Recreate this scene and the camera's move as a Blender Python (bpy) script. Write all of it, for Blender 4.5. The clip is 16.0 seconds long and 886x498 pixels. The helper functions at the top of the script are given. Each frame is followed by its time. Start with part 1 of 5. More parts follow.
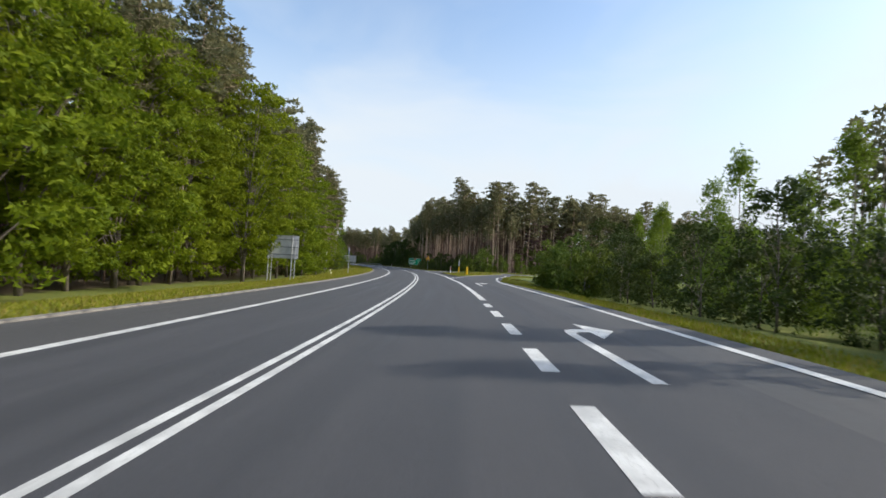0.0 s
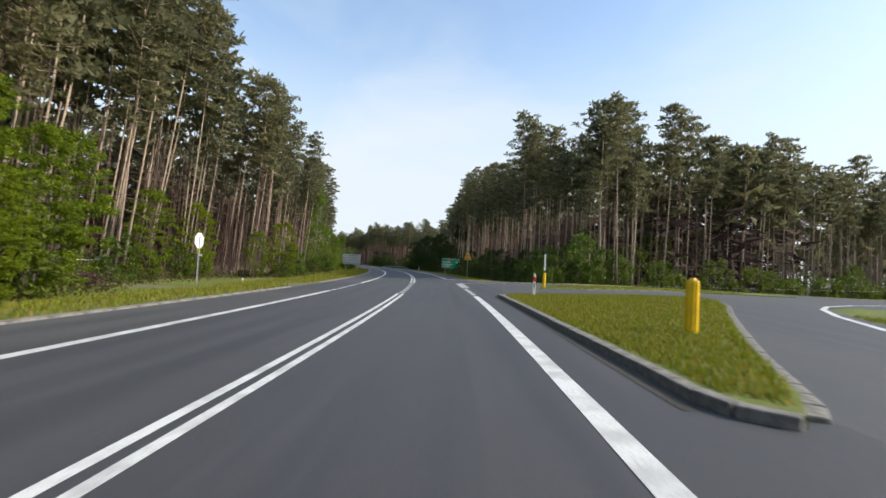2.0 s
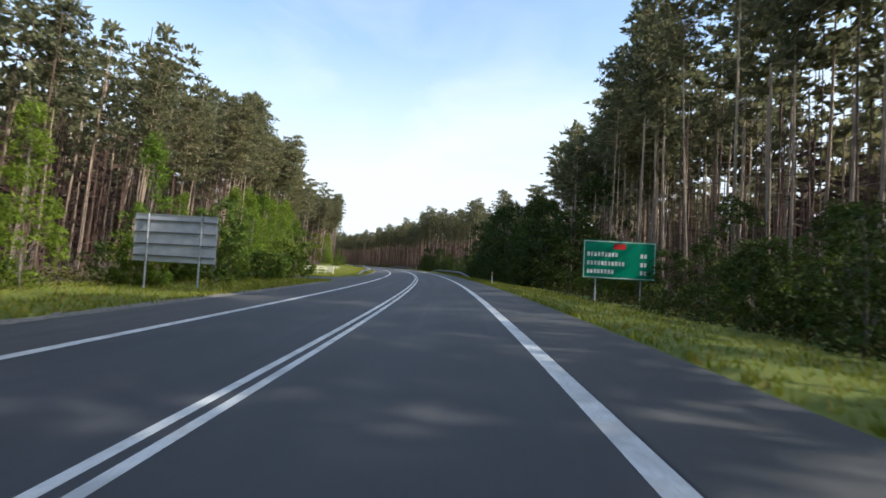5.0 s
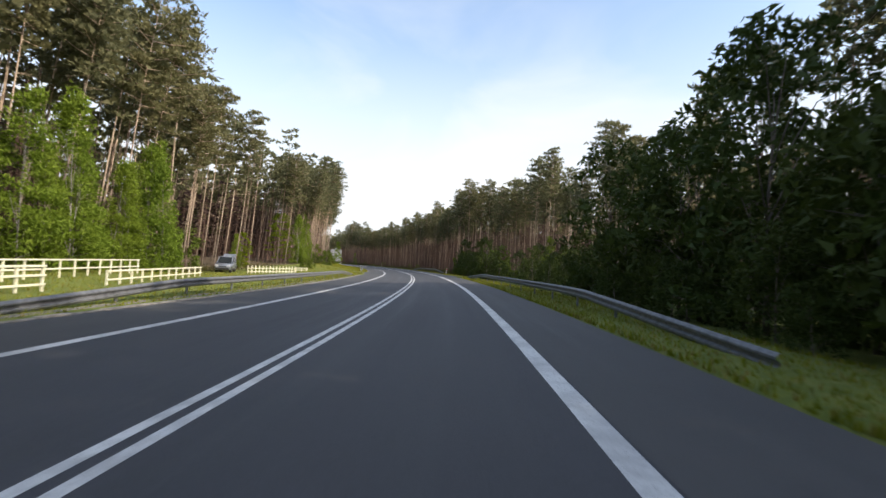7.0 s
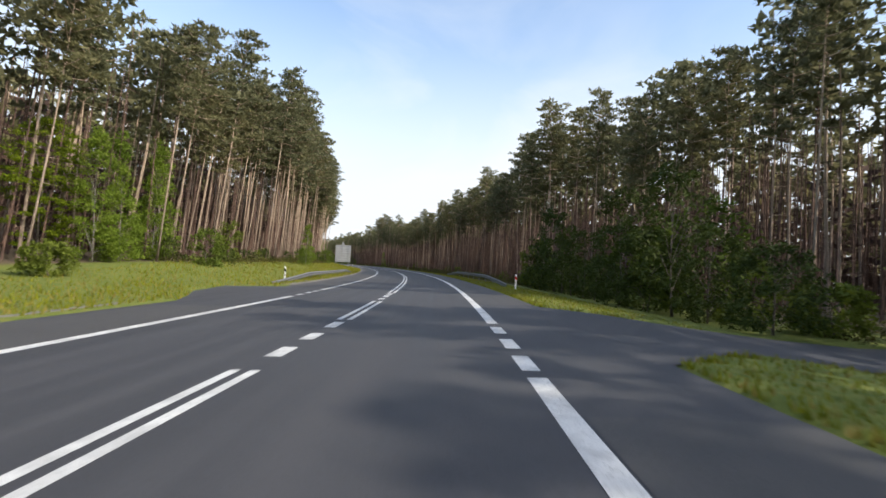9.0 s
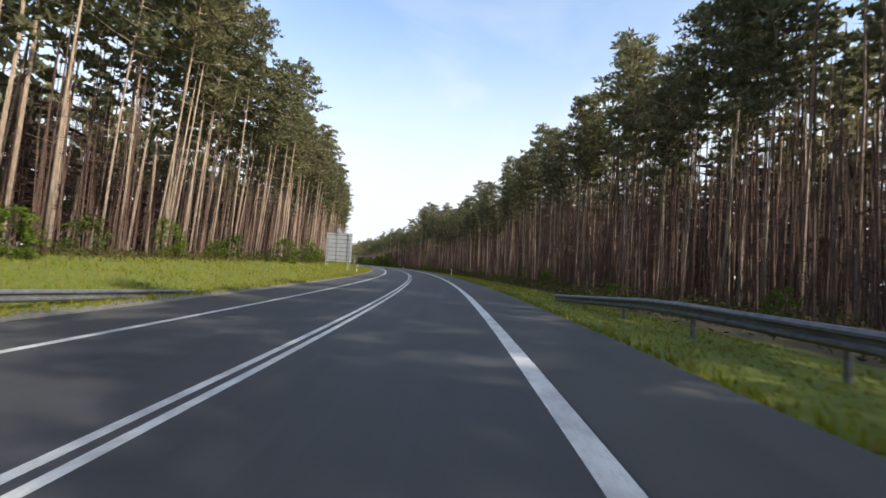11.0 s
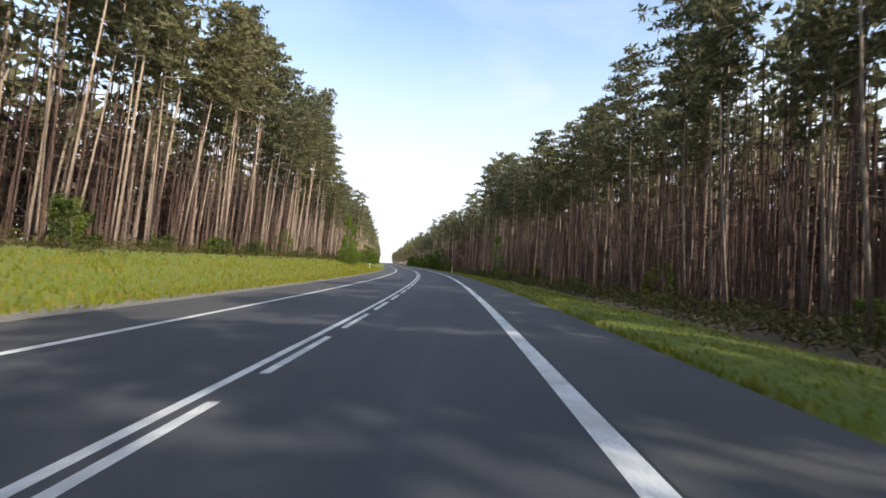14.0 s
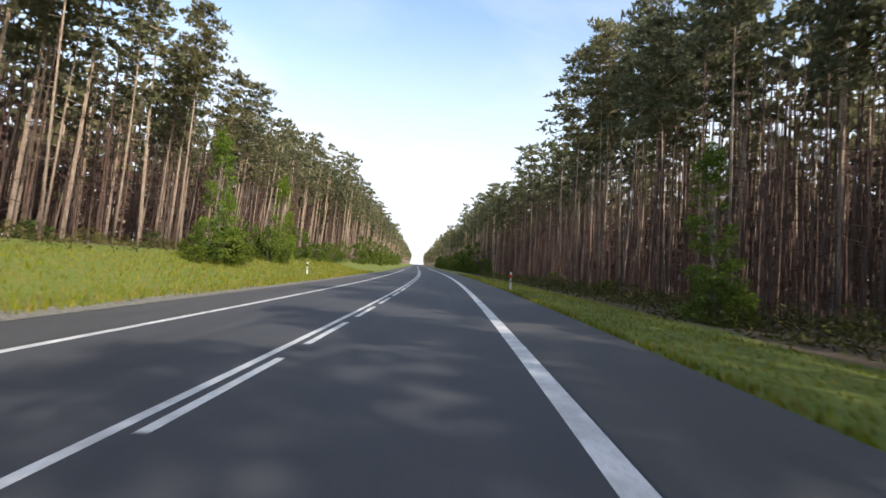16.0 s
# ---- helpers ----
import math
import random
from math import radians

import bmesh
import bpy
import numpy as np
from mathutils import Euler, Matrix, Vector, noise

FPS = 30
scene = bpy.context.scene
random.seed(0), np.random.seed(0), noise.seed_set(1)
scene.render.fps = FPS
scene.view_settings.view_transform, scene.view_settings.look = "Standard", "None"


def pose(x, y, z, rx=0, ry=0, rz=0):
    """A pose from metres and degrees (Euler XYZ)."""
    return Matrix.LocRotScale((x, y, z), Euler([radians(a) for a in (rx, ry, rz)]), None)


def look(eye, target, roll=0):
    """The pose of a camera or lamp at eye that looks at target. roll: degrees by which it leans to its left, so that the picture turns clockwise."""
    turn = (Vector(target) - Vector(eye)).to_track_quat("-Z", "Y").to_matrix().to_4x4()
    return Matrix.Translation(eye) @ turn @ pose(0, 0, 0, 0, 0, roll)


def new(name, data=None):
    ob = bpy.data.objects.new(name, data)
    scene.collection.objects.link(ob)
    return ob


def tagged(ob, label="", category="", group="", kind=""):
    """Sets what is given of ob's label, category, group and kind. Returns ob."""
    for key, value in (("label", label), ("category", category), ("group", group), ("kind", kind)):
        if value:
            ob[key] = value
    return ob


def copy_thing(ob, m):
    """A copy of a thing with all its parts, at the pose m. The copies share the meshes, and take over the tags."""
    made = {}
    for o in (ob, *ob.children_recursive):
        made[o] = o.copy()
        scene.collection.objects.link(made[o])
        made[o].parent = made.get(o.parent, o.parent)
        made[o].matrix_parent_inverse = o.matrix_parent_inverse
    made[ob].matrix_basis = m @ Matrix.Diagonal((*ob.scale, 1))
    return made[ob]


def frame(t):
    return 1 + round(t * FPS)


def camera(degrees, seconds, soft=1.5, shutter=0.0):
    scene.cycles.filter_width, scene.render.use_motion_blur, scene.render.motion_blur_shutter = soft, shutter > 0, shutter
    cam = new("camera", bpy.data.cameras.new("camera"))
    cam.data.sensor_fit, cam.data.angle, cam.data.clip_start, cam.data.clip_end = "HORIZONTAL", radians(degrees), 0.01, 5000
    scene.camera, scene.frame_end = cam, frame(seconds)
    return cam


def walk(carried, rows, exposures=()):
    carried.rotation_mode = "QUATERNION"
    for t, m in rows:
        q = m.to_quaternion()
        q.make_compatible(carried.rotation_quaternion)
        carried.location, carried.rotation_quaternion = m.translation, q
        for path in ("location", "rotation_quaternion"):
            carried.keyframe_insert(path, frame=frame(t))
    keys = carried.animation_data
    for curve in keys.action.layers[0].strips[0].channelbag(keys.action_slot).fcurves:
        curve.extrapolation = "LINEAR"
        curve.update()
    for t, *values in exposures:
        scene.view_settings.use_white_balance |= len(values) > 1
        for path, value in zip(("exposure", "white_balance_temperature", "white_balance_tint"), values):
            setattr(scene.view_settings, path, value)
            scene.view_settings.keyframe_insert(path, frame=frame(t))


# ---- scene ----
# ---------------------------------------------------------------- the road's line, in metres along it (s) and left of the camera's track (d)
KAPPA = [0.00163, 0.001831, 0.001883, 0.001535, 0.001572, 0.002063, 0.002008, 0.001493, 0.001283, 0.001277, 0.000822, 2e-05, 1e-06]
BANK = 0.03          # cross slope: the curve's outer (right) side is higher
STEP = 2.0
_S = np.arange(-120.0, 1700.0, STEP)
_K = np.interp(_S, np.linspace(0, 600, len(KAPPA)), KAPPA)
_T = np.concatenate([[0.0], np.cumsum((_K[1:] + _K[:-1]) / 2 * STEP)])
_T = _T - np.interp(0, _S, _T)
_M = (_T[1:] + _T[:-1]) / 2
_X = np.concatenate([[0.0], np.cumsum(-np.sin(_M) * STEP)])
_Y = np.concatenate([[0.0], np.cumsum(np.cos(_M) * STEP)])
_X, _Y = _X - np.interp(0, _S, _X), _Y - np.interp(0, _S, _Y)


def heading(s):
    return np.interp(s, _S, _T)


def road_xy(s, d):
    t = np.interp(s, _S, _T)
    return np.interp(s, _S, _X) - d * np.cos(t), np.interp(s, _S, _Y) - d * np.sin(t)


# ---------------------------------------------------------------- camera
SPEED, EYE, FOV = 27.957, 1.27, 83.53
PITCH, ROLL, YAW = 2.106, 1.398, 1.657
# seconds, sideways drift (m, left), yaw and pitch (degrees) of the car on its springs
SWAY = [
    (0.0, 0.044, 0.358, -0.090),
    (1.0, 0.106, 0.212, -0.094),
    (2.0, 0.103, 0.133, 0.054),
    (3.0, 0.178, -0.162, 0.074),
    (4.0, 0.190, 0.000, 0.124),
    (6.5, 0.043, 0.033, -0.002),
    (7.5, -0.014, -0.073, 0.048),
    (8.5, -0.114, -0.211, -0.029),
    (9.5, -0.199, -0.213, 0.109),
    (12.0, -0.168, 0.010, 0.008),
    (13.0, -0.040, 0.180, 0.211),
    (14.0, -0.003, -0.008, -0.132),
    (15.0, -0.035, -0.069, -0.104),
    (16.0, -0.11, -0.2, -0.15),
]


def camera_pose(t):
    k = np.array(SWAY)
    lat, yaw, pit = (np.interp(t, k[:, 0], k[:, j]) for j in (1, 2, 3))
    s = SPEED * t
    x, y = road_xy(s, lat)
    turn = Matrix.Rotation(heading(s), 4, "Z") @ Matrix.Rotation(BANK * -1, 4, "Y")
    turn = turn @ Matrix.Rotation(radians(YAW + yaw), 4, "Z") @ Matrix.Rotation(radians(90 + PITCH + pit), 4, "X") @ Matrix.Rotation(radians(ROLL), 4, "Z")
    return Matrix.Translation((x + EYE * BANK * -math.cos(heading(s)), y + EYE * BANK * -math.sin(heading(s)), EYE - lat * BANK)) @ turn


# seconds, stops, kelvin, tint: the picture brightens and warms in the shade of the wood
EXPOSURES = [(0.0, 0.78, 6250, 8), (2.8, 0.88, 6100, 7), (4.2, 1.06, 5800, 6), (6.5, 1.08, 6550, 11), (9.5, 1.0, 6350, 10), (16.0, 1.12, 6300, 11)]
cam = camera(FOV, 16.0, soft=1.6, shutter=0.1)
walk(cam, [(t, camera_pose(t)) for t in np.arange(0, 16.01, 0.25).tolist()], exposures=EXPOSURES)

# ---------------------------------------------------------------- light: a low afternoon sun from the road's right side, hazy blue sky
SUN_AZIMUTH, SUN_HEIGHT = 90.0, 35.5
world = bpy.data.worlds.new("world")
scene.world = world
world.use_nodes = True
_sky = world.node_tree.nodes.new("ShaderNodeTexSky")
_sky.sky_type = "NISHITA"
_sky.sun_disc = False
_sky.sun_elevation, _sky.sun_rotation = radians(SUN_HEIGHT), radians(SUN_AZIMUTH)
_sky.air_density, _sky.dust_density, _sky.ozone_density = 1.1, 2.0, 0.6
_bg = world.node_tree.nodes["Background"]
_bg.inputs["Strength"].default_value = 0.15
# a thin veil of high haze whitens the lower sky, with a few wisps
_t = world.node_tree
_dir = _t.nodes.new("ShaderNodeTexCoord").outputs["Generated"]
_sep = _t.nodes.new("ShaderNodeSeparateXYZ")
_t.links.new(_dir, _sep.inputs[0])
_low = _t.nodes.new("ShaderNodeMapRange")
_low.interpolation_type = "SMOOTHSTEP"
_low.inputs["From Min"].default_value, _low.inputs["From Max"].default_value = 0.5, 0.08
_low.inputs["To Max"].default_value = 0.92
_t.links.new(_sep.outputs["Z"], _low.inputs["Value"])
_map = _t.nodes.new("ShaderNodeMapping")
_map.inputs["Scale"].default_value = (1.3, 1.3, 3.5)
_t.links.new(_dir, _map.inputs["Vector"])
_wisp = _t.nodes.new("ShaderNodeTexNoise")
_wisp.inputs["Scale"].default_value, _wisp.inputs["Detail"].default_value, _wisp.inputs["Distortion"].default_value = 1.6, 6.0, 0.6
_t.links.new(_map.outputs["Vector"], _wisp.inputs["Vector"])
_cut = _t.nodes.new("ShaderNodeMapRange")
_cut.inputs["From Min"].default_value, _cut.inputs["From Max"].default_value, _cut.inputs["To Max"].default_value = 0.45, 0.75, 0.5
_t.links.new(_wisp.outputs["Fac"], _cut.inputs["Value"])
_veil = _t.nodes.new("ShaderNodeMath")
_veil.operation, _veil.use_clamp = "ADD", True
_t.links.new(_low.outputs["Result"], _veil.inputs[0])
_t.links.new(_cut.outputs["Result"], _veil.inputs[1])
_haze = _t.nodes.new("ShaderNodeMix")
_haze.data_type = "RGBA"
_haze.inputs[7].default_value = (3.3, 3.45, 3.6, 1.0)
_t.links.new(_veil.outputs[0], _haze.inputs["Factor"])
_t.links.new(_sky.outputs["Color"], _haze.inputs[6])
_t.links.new(_haze.outputs[2], _bg.inputs["Color"])
sun = new("sun", bpy.data.lights.new("sun", "SUN"))
sun.data.energy, sun.data.angle, sun.data.color = 2.55, radians(0.6), (1.0, 0.9, 0.76)
_a, _h = radians(SUN_AZIMUTH), radians(SUN_HEIGHT)
sun.matrix_world = look((0, 0, 60), (-math.sin(_a) * math.cos(_h), -math.cos(_a) * math.cos(_h), 60 - math.sin(_h)))


# ---------------------------------------------------------------- materials
def material(name, rough=0.8, metal=0.0):
    m = bpy.data.materials.new(name)
    m.use_nodes = True
    b = m.node_tree.nodes["Principled BSDF"]
    b.inputs["Roughness"].default_value, b.inputs["Metallic"].default_value = rough, metal
    return m, m.node_tree, b


def node(tree, kind, **values):
    n = tree.nodes.new("ShaderNode" + kind)
    for k, v in values.items():
        n.inputs[k.replace("_", " ")].default_value = v
    return n


def ramp(tree, fac, stops):
    r = tree.nodes.new("ShaderNodeValToRGB")
    e = r.color_ramp.elements
    while len(e) < len(stops):
        e.new(0.5)
    for el, (p, c) in zip(e, stops):
        el.position, el.color = p, (*c, 1.0)
    tree.links.new(fac, r.inputs["Fac"])
    return r.outputs["Color"]


def mix(tree, fac, a, b, blend="MIX"):
    n = tree.nodes.new("ShaderNodeMix")
    n.data_type, n.blend_type = "RGBA", blend
    for sock, v in ((n.inputs["Factor"], fac), (n.inputs[6], a), (n.inputs[7], b)):
        if isinstance(v, (int, float)):
            sock.default_value = v
        elif isinstance(v, tuple):
            sock.default_value = (*v, 1.0)
        else:
            tree.links.new(v, sock)
    return n.outputs[2]


def noise_fac(tree, scale, detail=4.0, rough=0.6, coords="Object", stretch=None):
    c = tree.nodes.new("ShaderNodeTexCoord").outputs[coords]
    if stretch:
        mp = tree.nodes.new("ShaderNodeMapping")
        mp.inputs["Scale"].default_value = stretch
        tree.links.new(c, mp.inputs["Vector"])
        c = mp.outputs["Vector"]
    n = node(tree, "TexNoise", Scale=scale, Detail=detail, Roughness=rough)
    tree.links.new(c, n.inputs["Vector"])
    return n.outputs["Fac"]


def bump(tree, b, height, strength=0.3, distance=0.01):
    n = node(tree, "Bump", Strength=strength, Distance=distance)
    tree.links.new(height, n.inputs["Height"])
    tree.links.new(n.outputs["Normal"], b.inputs["Normal"])


def plain(name, colour, rough=0.5, metal=0.0, wear=0.12, scale=6.0):
    """Paint or metal with faint dirt and uneven gloss."""
    m, t, b = material(name, rough, metal)
    f = noise_fac(t, scale, 6.0)
    dark = tuple(c * (1 - wear * 2) for c in colour)
    t.links.new(ramp(t, f, [(0.3, dark), (0.6, colour)]), b.inputs["Base Color"])
    return m


def make_asphalt(name, base, patches=0.25):
    """Worn asphalt: stone grain, blotches, and streaks along the wheel tracks ("lane" holds metres along and across)."""
    m, t, b = material(name, 0.8)
    grain = noise_fac(t, 70.0, 3.0, 0.85)
    stones = noise_fac(t, 22.0, 3.0, 0.8)
    blot = noise_fac(t, 0.3, 5.0, 0.65)
    at = t.nodes.new("ShaderNodeAttribute")
    at.attribute_name = "lane"
    mp = t.nodes.new("ShaderNodeMapping")
    mp.inputs["Scale"].default_value = (0.05, 1.6, 1.0)
    t.links.new(at.outputs["Vector"], mp.inputs["Vector"])
    st = node(t, "TexNoise", Scale=1.0, Detail=6.0, Roughness=0.62)
    t.links.new(mp.outputs["Vector"], st.inputs["Vector"])
    k = lambda f: tuple(v * f for v in base)
    c = ramp(t, grain, [(0.3, k(0.55)), (0.52, k(1.0)), (0.75, k(1.75))])
    c = mix(t, ramp(t, stones, [(0.4, (0, 0, 0)), (0.75, (0.45,) * 3)]), c, k(1.5))
    c = mix(t, ramp(t, blot, [(0.35, (0, 0, 0)), (0.7, (patches,) * 3)]), c, k(1.5))
    c = mix(t, ramp(t, st.outputs["Fac"], [(0.38, (0.42,) * 3), (0.56, (0, 0, 0))]), c, k(0.62))
    c = mix(t, ramp(t, st.outputs["Fac"], [(0.5, (0, 0, 0)), (0.72, (0.36,) * 3)]), c, k(1.5))
    t.links.new(c, b.inputs["Base Color"])
    t.links.new(ramp(t, st.outputs["Fac"], [(0.3, (0.66,) * 3), (0.7, (0.9,) * 3)]), b.inputs["Roughness"])
    bump(t, b, grain, 0.6, 0.006)
    return m


ASPHALT = make_asphalt("asphalt", (0.044, 0.0445, 0.048))
ASPHALT_OLD = make_asphalt("old_asphalt", (0.058, 0.058, 0.059), 0.35)


def make_paint_line():
    """Thermoplastic road paint, crazed and grubby."""
    m, t, b = material("road_paint", 0.6)
    worn = noise_fac(t, 30.0, 5.0, 0.8)
    big = noise_fac(t, 1.6, 5.0, 0.7)
    c = ramp(t, worn, [(0.33, (0.22, 0.22, 0.21)), (0.45, (0.62, 0.62, 0.59)), (0.65, (0.70, 0.70, 0.67))])
    c = mix(t, ramp(t, big, [(0.38, (0.6,) * 3), (0.58, (0, 0, 0))]), c, (0.30, 0.30, 0.29))
    t.links.new(c, b.inputs["Base Color"])
    bump(t, b, worn, 0.4, 0.004)
    return m


ROAD_PAINT = make_paint_line()


def make_faded_paint():
    """Old road paint, worn through to the stones where wheels cross it."""
    m, t, b = material("faded_road_paint", 0.7)
    f, g = noise_fac(t, 3.2, 6.0, 0.75), noise_fac(t, 40.0, 4.0, 0.8)
    c = ramp(t, f, [(0.32, (0.12, 0.12, 0.12)), (0.5, (0.38, 0.38, 0.365)), (0.7, (0.56, 0.56, 0.54))])
    c = mix(t, ramp(t, g, [(0.35, (0.8,) * 3), (0.5, (0, 0, 0))]), c, (0.13, 0.13, 0.13))
    t.links.new(c, b.inputs["Base Color"])
    bump(t, b, g, 0.4, 0.004)
    return m


FADED_PAINT = make_faded_paint()


def make_ground():
    m, t, b = material("grassy_soil", 0.95)
    f, g, h = noise_fac(t, 0.25, 5.0), noise_fac(t, 3.0, 6.0, 0.7), noise_fac(t, 30.0, 4.0, 0.8)
    grass = ramp(t, g, [(0.3, (0.075, 0.105, 0.009)), (0.5, (0.12, 0.15, 0.013)), (0.72, (0.195, 0.18, 0.036))])
    litter = ramp(t, h, [(0.3, (0.05, 0.035, 0.02)), (0.65, (0.13, 0.09, 0.05))])
    a = t.nodes.new("ShaderNodeAttribute")
    a.attribute_name = "litter"
    shade = t.nodes.new("ShaderNodeMath")
    shade.operation = "ADD"
    t.links.new(a.outputs["Fac"], shade.inputs[0])
    off = t.nodes.new("ShaderNodeMapRange")
    off.inputs["To Min"].default_value, off.inputs["To Max"].default_value = -0.35, 0.35
    t.links.new(f, off.inputs["Value"])
    t.links.new(off.outputs["Result"], shade.inputs[1])
    c = mix(t, ramp(t, shade.outputs[0], [(0.35, (0, 0, 0)), (0.65, (1, 1, 1))]), grass, litter)
    c = mix(t, ramp(t, h, [(0.35, (0.3,) * 3), (0.55, (0, 0, 0))]), c, (0.05, 0.06, 0.012))
    t.links.new(c, b.inputs["Base Color"])
    bump(t, b, h, 0.5, 0.04)
    return m


GROUND = make_ground()


def make_leaf(name, dark, light, translucent=0.35, tint=0.25, dry=None):
    """Foliage: hue changes from leaf to leaf and from plant to plant; light comes through."""
    m, t, b = material(name, 0.7)
    b.inputs["Specular IOR Level"].default_value = 0.2
    isl = t.nodes.new("ShaderNodeNewGeometry").outputs["Random Per Island"]
    ob = t.nodes.new("ShaderNodeObjectInfo").outputs["Random"]
    c = ramp(t, isl, [(0.0, dark), (1.0, light)] if dry is None else [(0.0, dark), (0.72, light), (0.8, dry), (1.0, dry)])
    c = mix(t, ramp(t, ob, [(0.0, (0, 0, 0)), (1.0, (tint,) * 3)]), c, tuple(v * f for v, f in zip(light, (1.5, 1.15, 0.7))))
    t.links.new(c, b.inputs["Base Color"])
    tr = t.nodes.new("ShaderNodeBsdfTranslucent")
    t.links.new(c, tr.inputs["Color"])
    ms = t.nodes.new("ShaderNodeMixShader")
    ms.inputs[0].default_value = translucent
    t.links.new(b.outputs[0], ms.inputs[1])
    t.links.new(tr.outputs[0], ms.inputs[2])
    t.links.new(ms.outputs[0], t.nodes["Material Output"].inputs["Surface"])
    return m


NEEDLES = make_leaf("pine_needles", (0.082, 0.092, 0.050), (0.205, 0.207, 0.110), 0.48, 0.25)
OAK_LEAVES = make_leaf("oak_leaves", (0.078, 0.125, 0.007), (0.215, 0.275, 0.013), 0.5, 0.2)
BUSH_LEAVES = make_leaf("bush_leaves", (0.055, 0.095, 0.014), (0.125, 0.175, 0.03), 0.4, 0.4)
# darker copy of the bush leaves: shade is put into the colour
SHADED_LEAVES = make_leaf("shaded_leaves", (0.030, 0.050, 0.010), (0.066, 0.094, 0.020), 0.25, 0.25)
BIRCH_LEAVES = make_leaf("birch_leaves", (0.085, 0.145, 0.014), (0.19, 0.27, 0.035), 0.45, 0.25)
BRACKEN = make_leaf("bracken", (0.038, 0.042, 0.012), (0.105, 0.105, 0.028), 0.3, 0.2)
GRASS = make_leaf("grass_blades", (0.10, 0.138, 0.008), (0.225, 0.245, 0.018), 0.35, 0.2, (0.27, 0.21, 0.065))


def make_pine_bark():
    m, t, b = material("pine_bark", 0.9)
    c = t.nodes.new("ShaderNodeTexCoord").outputs["Object"]
    sep = t.nodes.new("ShaderNodeSeparateXYZ")
    t.links.new(c, sep.inputs[0])
    mr = node(t, "MapRange", From_Min=0.5, From_Max=10.5)
    t.links.new(sep.outputs["Z"], mr.inputs["Value"])
    plates = noise_fac(t, 9.0, 5.0, 0.7, stretch=(1, 1, 0.22))
    low = ramp(t, plates, [(0.35, (0.082, 0.060, 0.048)), (0.6, (0.24, 0.188, 0.148))])
    high = ramp(t, plates, [(0.3, (0.25, 0.175, 0.12)), (0.65, (0.53, 0.415, 0.305))])
    col = mix(t, mr.outputs["Result"], low, high)
    t.links.new(col, b.inputs["Base Color"])
    bump(t, b, plates, 0.7, 0.03)
    return m


PINE_BARK = make_pine_bark()


def make_bark(name, a, c):
    m, t, b = material(name, 0.9)
    f = noise_fac(t, 8.0, 5.0, 0.7, stretch=(1, 1, 0.3))
    t.links.new(ramp(t, f, [(0.35, a), (0.65, c)]), b.inputs["Base Color"])
    bump(t, b, f, 0.6, 0.02)
    return m


OAK_BARK = make_bark("oak_bark", (0.06, 0.05, 0.04), (0.19, 0.16, 0.13))
BIRCH_BARK = make_bark("birch_bark", (0.09, 0.08, 0.065), (0.34, 0.32, 0.28))
GALVANISED = plain("galvanised_steel", (0.19, 0.195, 0.205), 0.6, 0.3, 0.25)
SIGN_STEEL = plain("sign_post_steel", (0.42, 0.43, 0.45), 0.5, 0.2, 0.2)
# brown kept dark to stand for shade inside the wood; brush heap too
DARK_TWIGS = make_bark("dark_twigs", (0.034, 0.019, 0.014), (0.095, 0.054, 0.040))
STEM_BARK = make_bark("young_stem_bark", (0.050, 0.030, 0.023), (0.17, 0.105, 0.078))
GREY_BACK = plain("grey_sheet_back", (0.46, 0.48, 0.52), 0.5, 0.1, 0.12, 2.0)
WHITE_PAINT = plain("white_paint", (0.75, 0.75, 0.72), 0.5)
CREAM_WOOD = plain("cream_painted_wood", (0.78, 0.74, 0.56), 0.6, 0, 0.1)
SIGN_GREEN = plain("sign_green", (0.0, 0.23, 0.13), 0.35, 0, 0.06, 2.0)
SIGN_YELLOW = plain("sign_yellow", (0.85, 0.42, 0.01), 0.4, 0, 0.05, 3.0)
SIGN_BLACK = plain("sign_black", (0.015, 0.015, 0.015), 0.5)
SIGN_WHITE = plain("sign_white", (0.8, 0.8, 0.78), 0.4, 0, 0.05, 3.0)
SIGN_RED = plain("sign_red", (0.60, 0.02, 0.02), 0.4, 0, 0.08)
SIGN_BLUE = plain("sign_blue", (0.02, 0.10, 0.42), 0.4)
SIGN_LEMON = plain("lemon_yellow_plate", (0.80, 0.72, 0.03), 0.4, 0, 0.05, 3.0)
BOLLARD_YELLOW = plain("bollard_yellow", (0.85, 0.52, 0.0), 0.45, 0, 0.1, 3.0)
CONCRETE = plain("kerb_concrete", (0.235, 0.215, 0.185), 0.9, 0, 0.36, 5.0)
SAND = plain("sandy_gravel", (0.17, 0.15, 0.085), 0.95, 0, 0.25, 2.0)
CAR_SILVER = plain("car_silver", (0.30, 0.33, 0.38), 0.28, 0.6, 0.06, 2.0)
RUBBER = plain("tyre_rubber", (0.02, 0.02, 0.02), 0.9)
DARK_PLASTIC = plain("dark_plastic", (0.03, 0.03, 0.033), 0.6)
WINDOW_GLASS = plain("tinted_window", (0.02, 0.025, 0.03), 0.06, 0, 0.0)
LAMP_GLASS = plain("lamp_glass", (0.6, 0.6, 0.62), 0.1)
TAIL_RED = plain("tail_lamp_red", (0.4, 0.01, 0.01), 0.2)


# ---------------------------------------------------------------- mesh helpers
def part(name, bm, mat, parent=None, label="", smooth=False):
    me = bpy.data.meshes.new(name)
    bm.to_mesh(me)
    bm.free()
    return part_mesh(name, me, mat, parent, label, smooth)


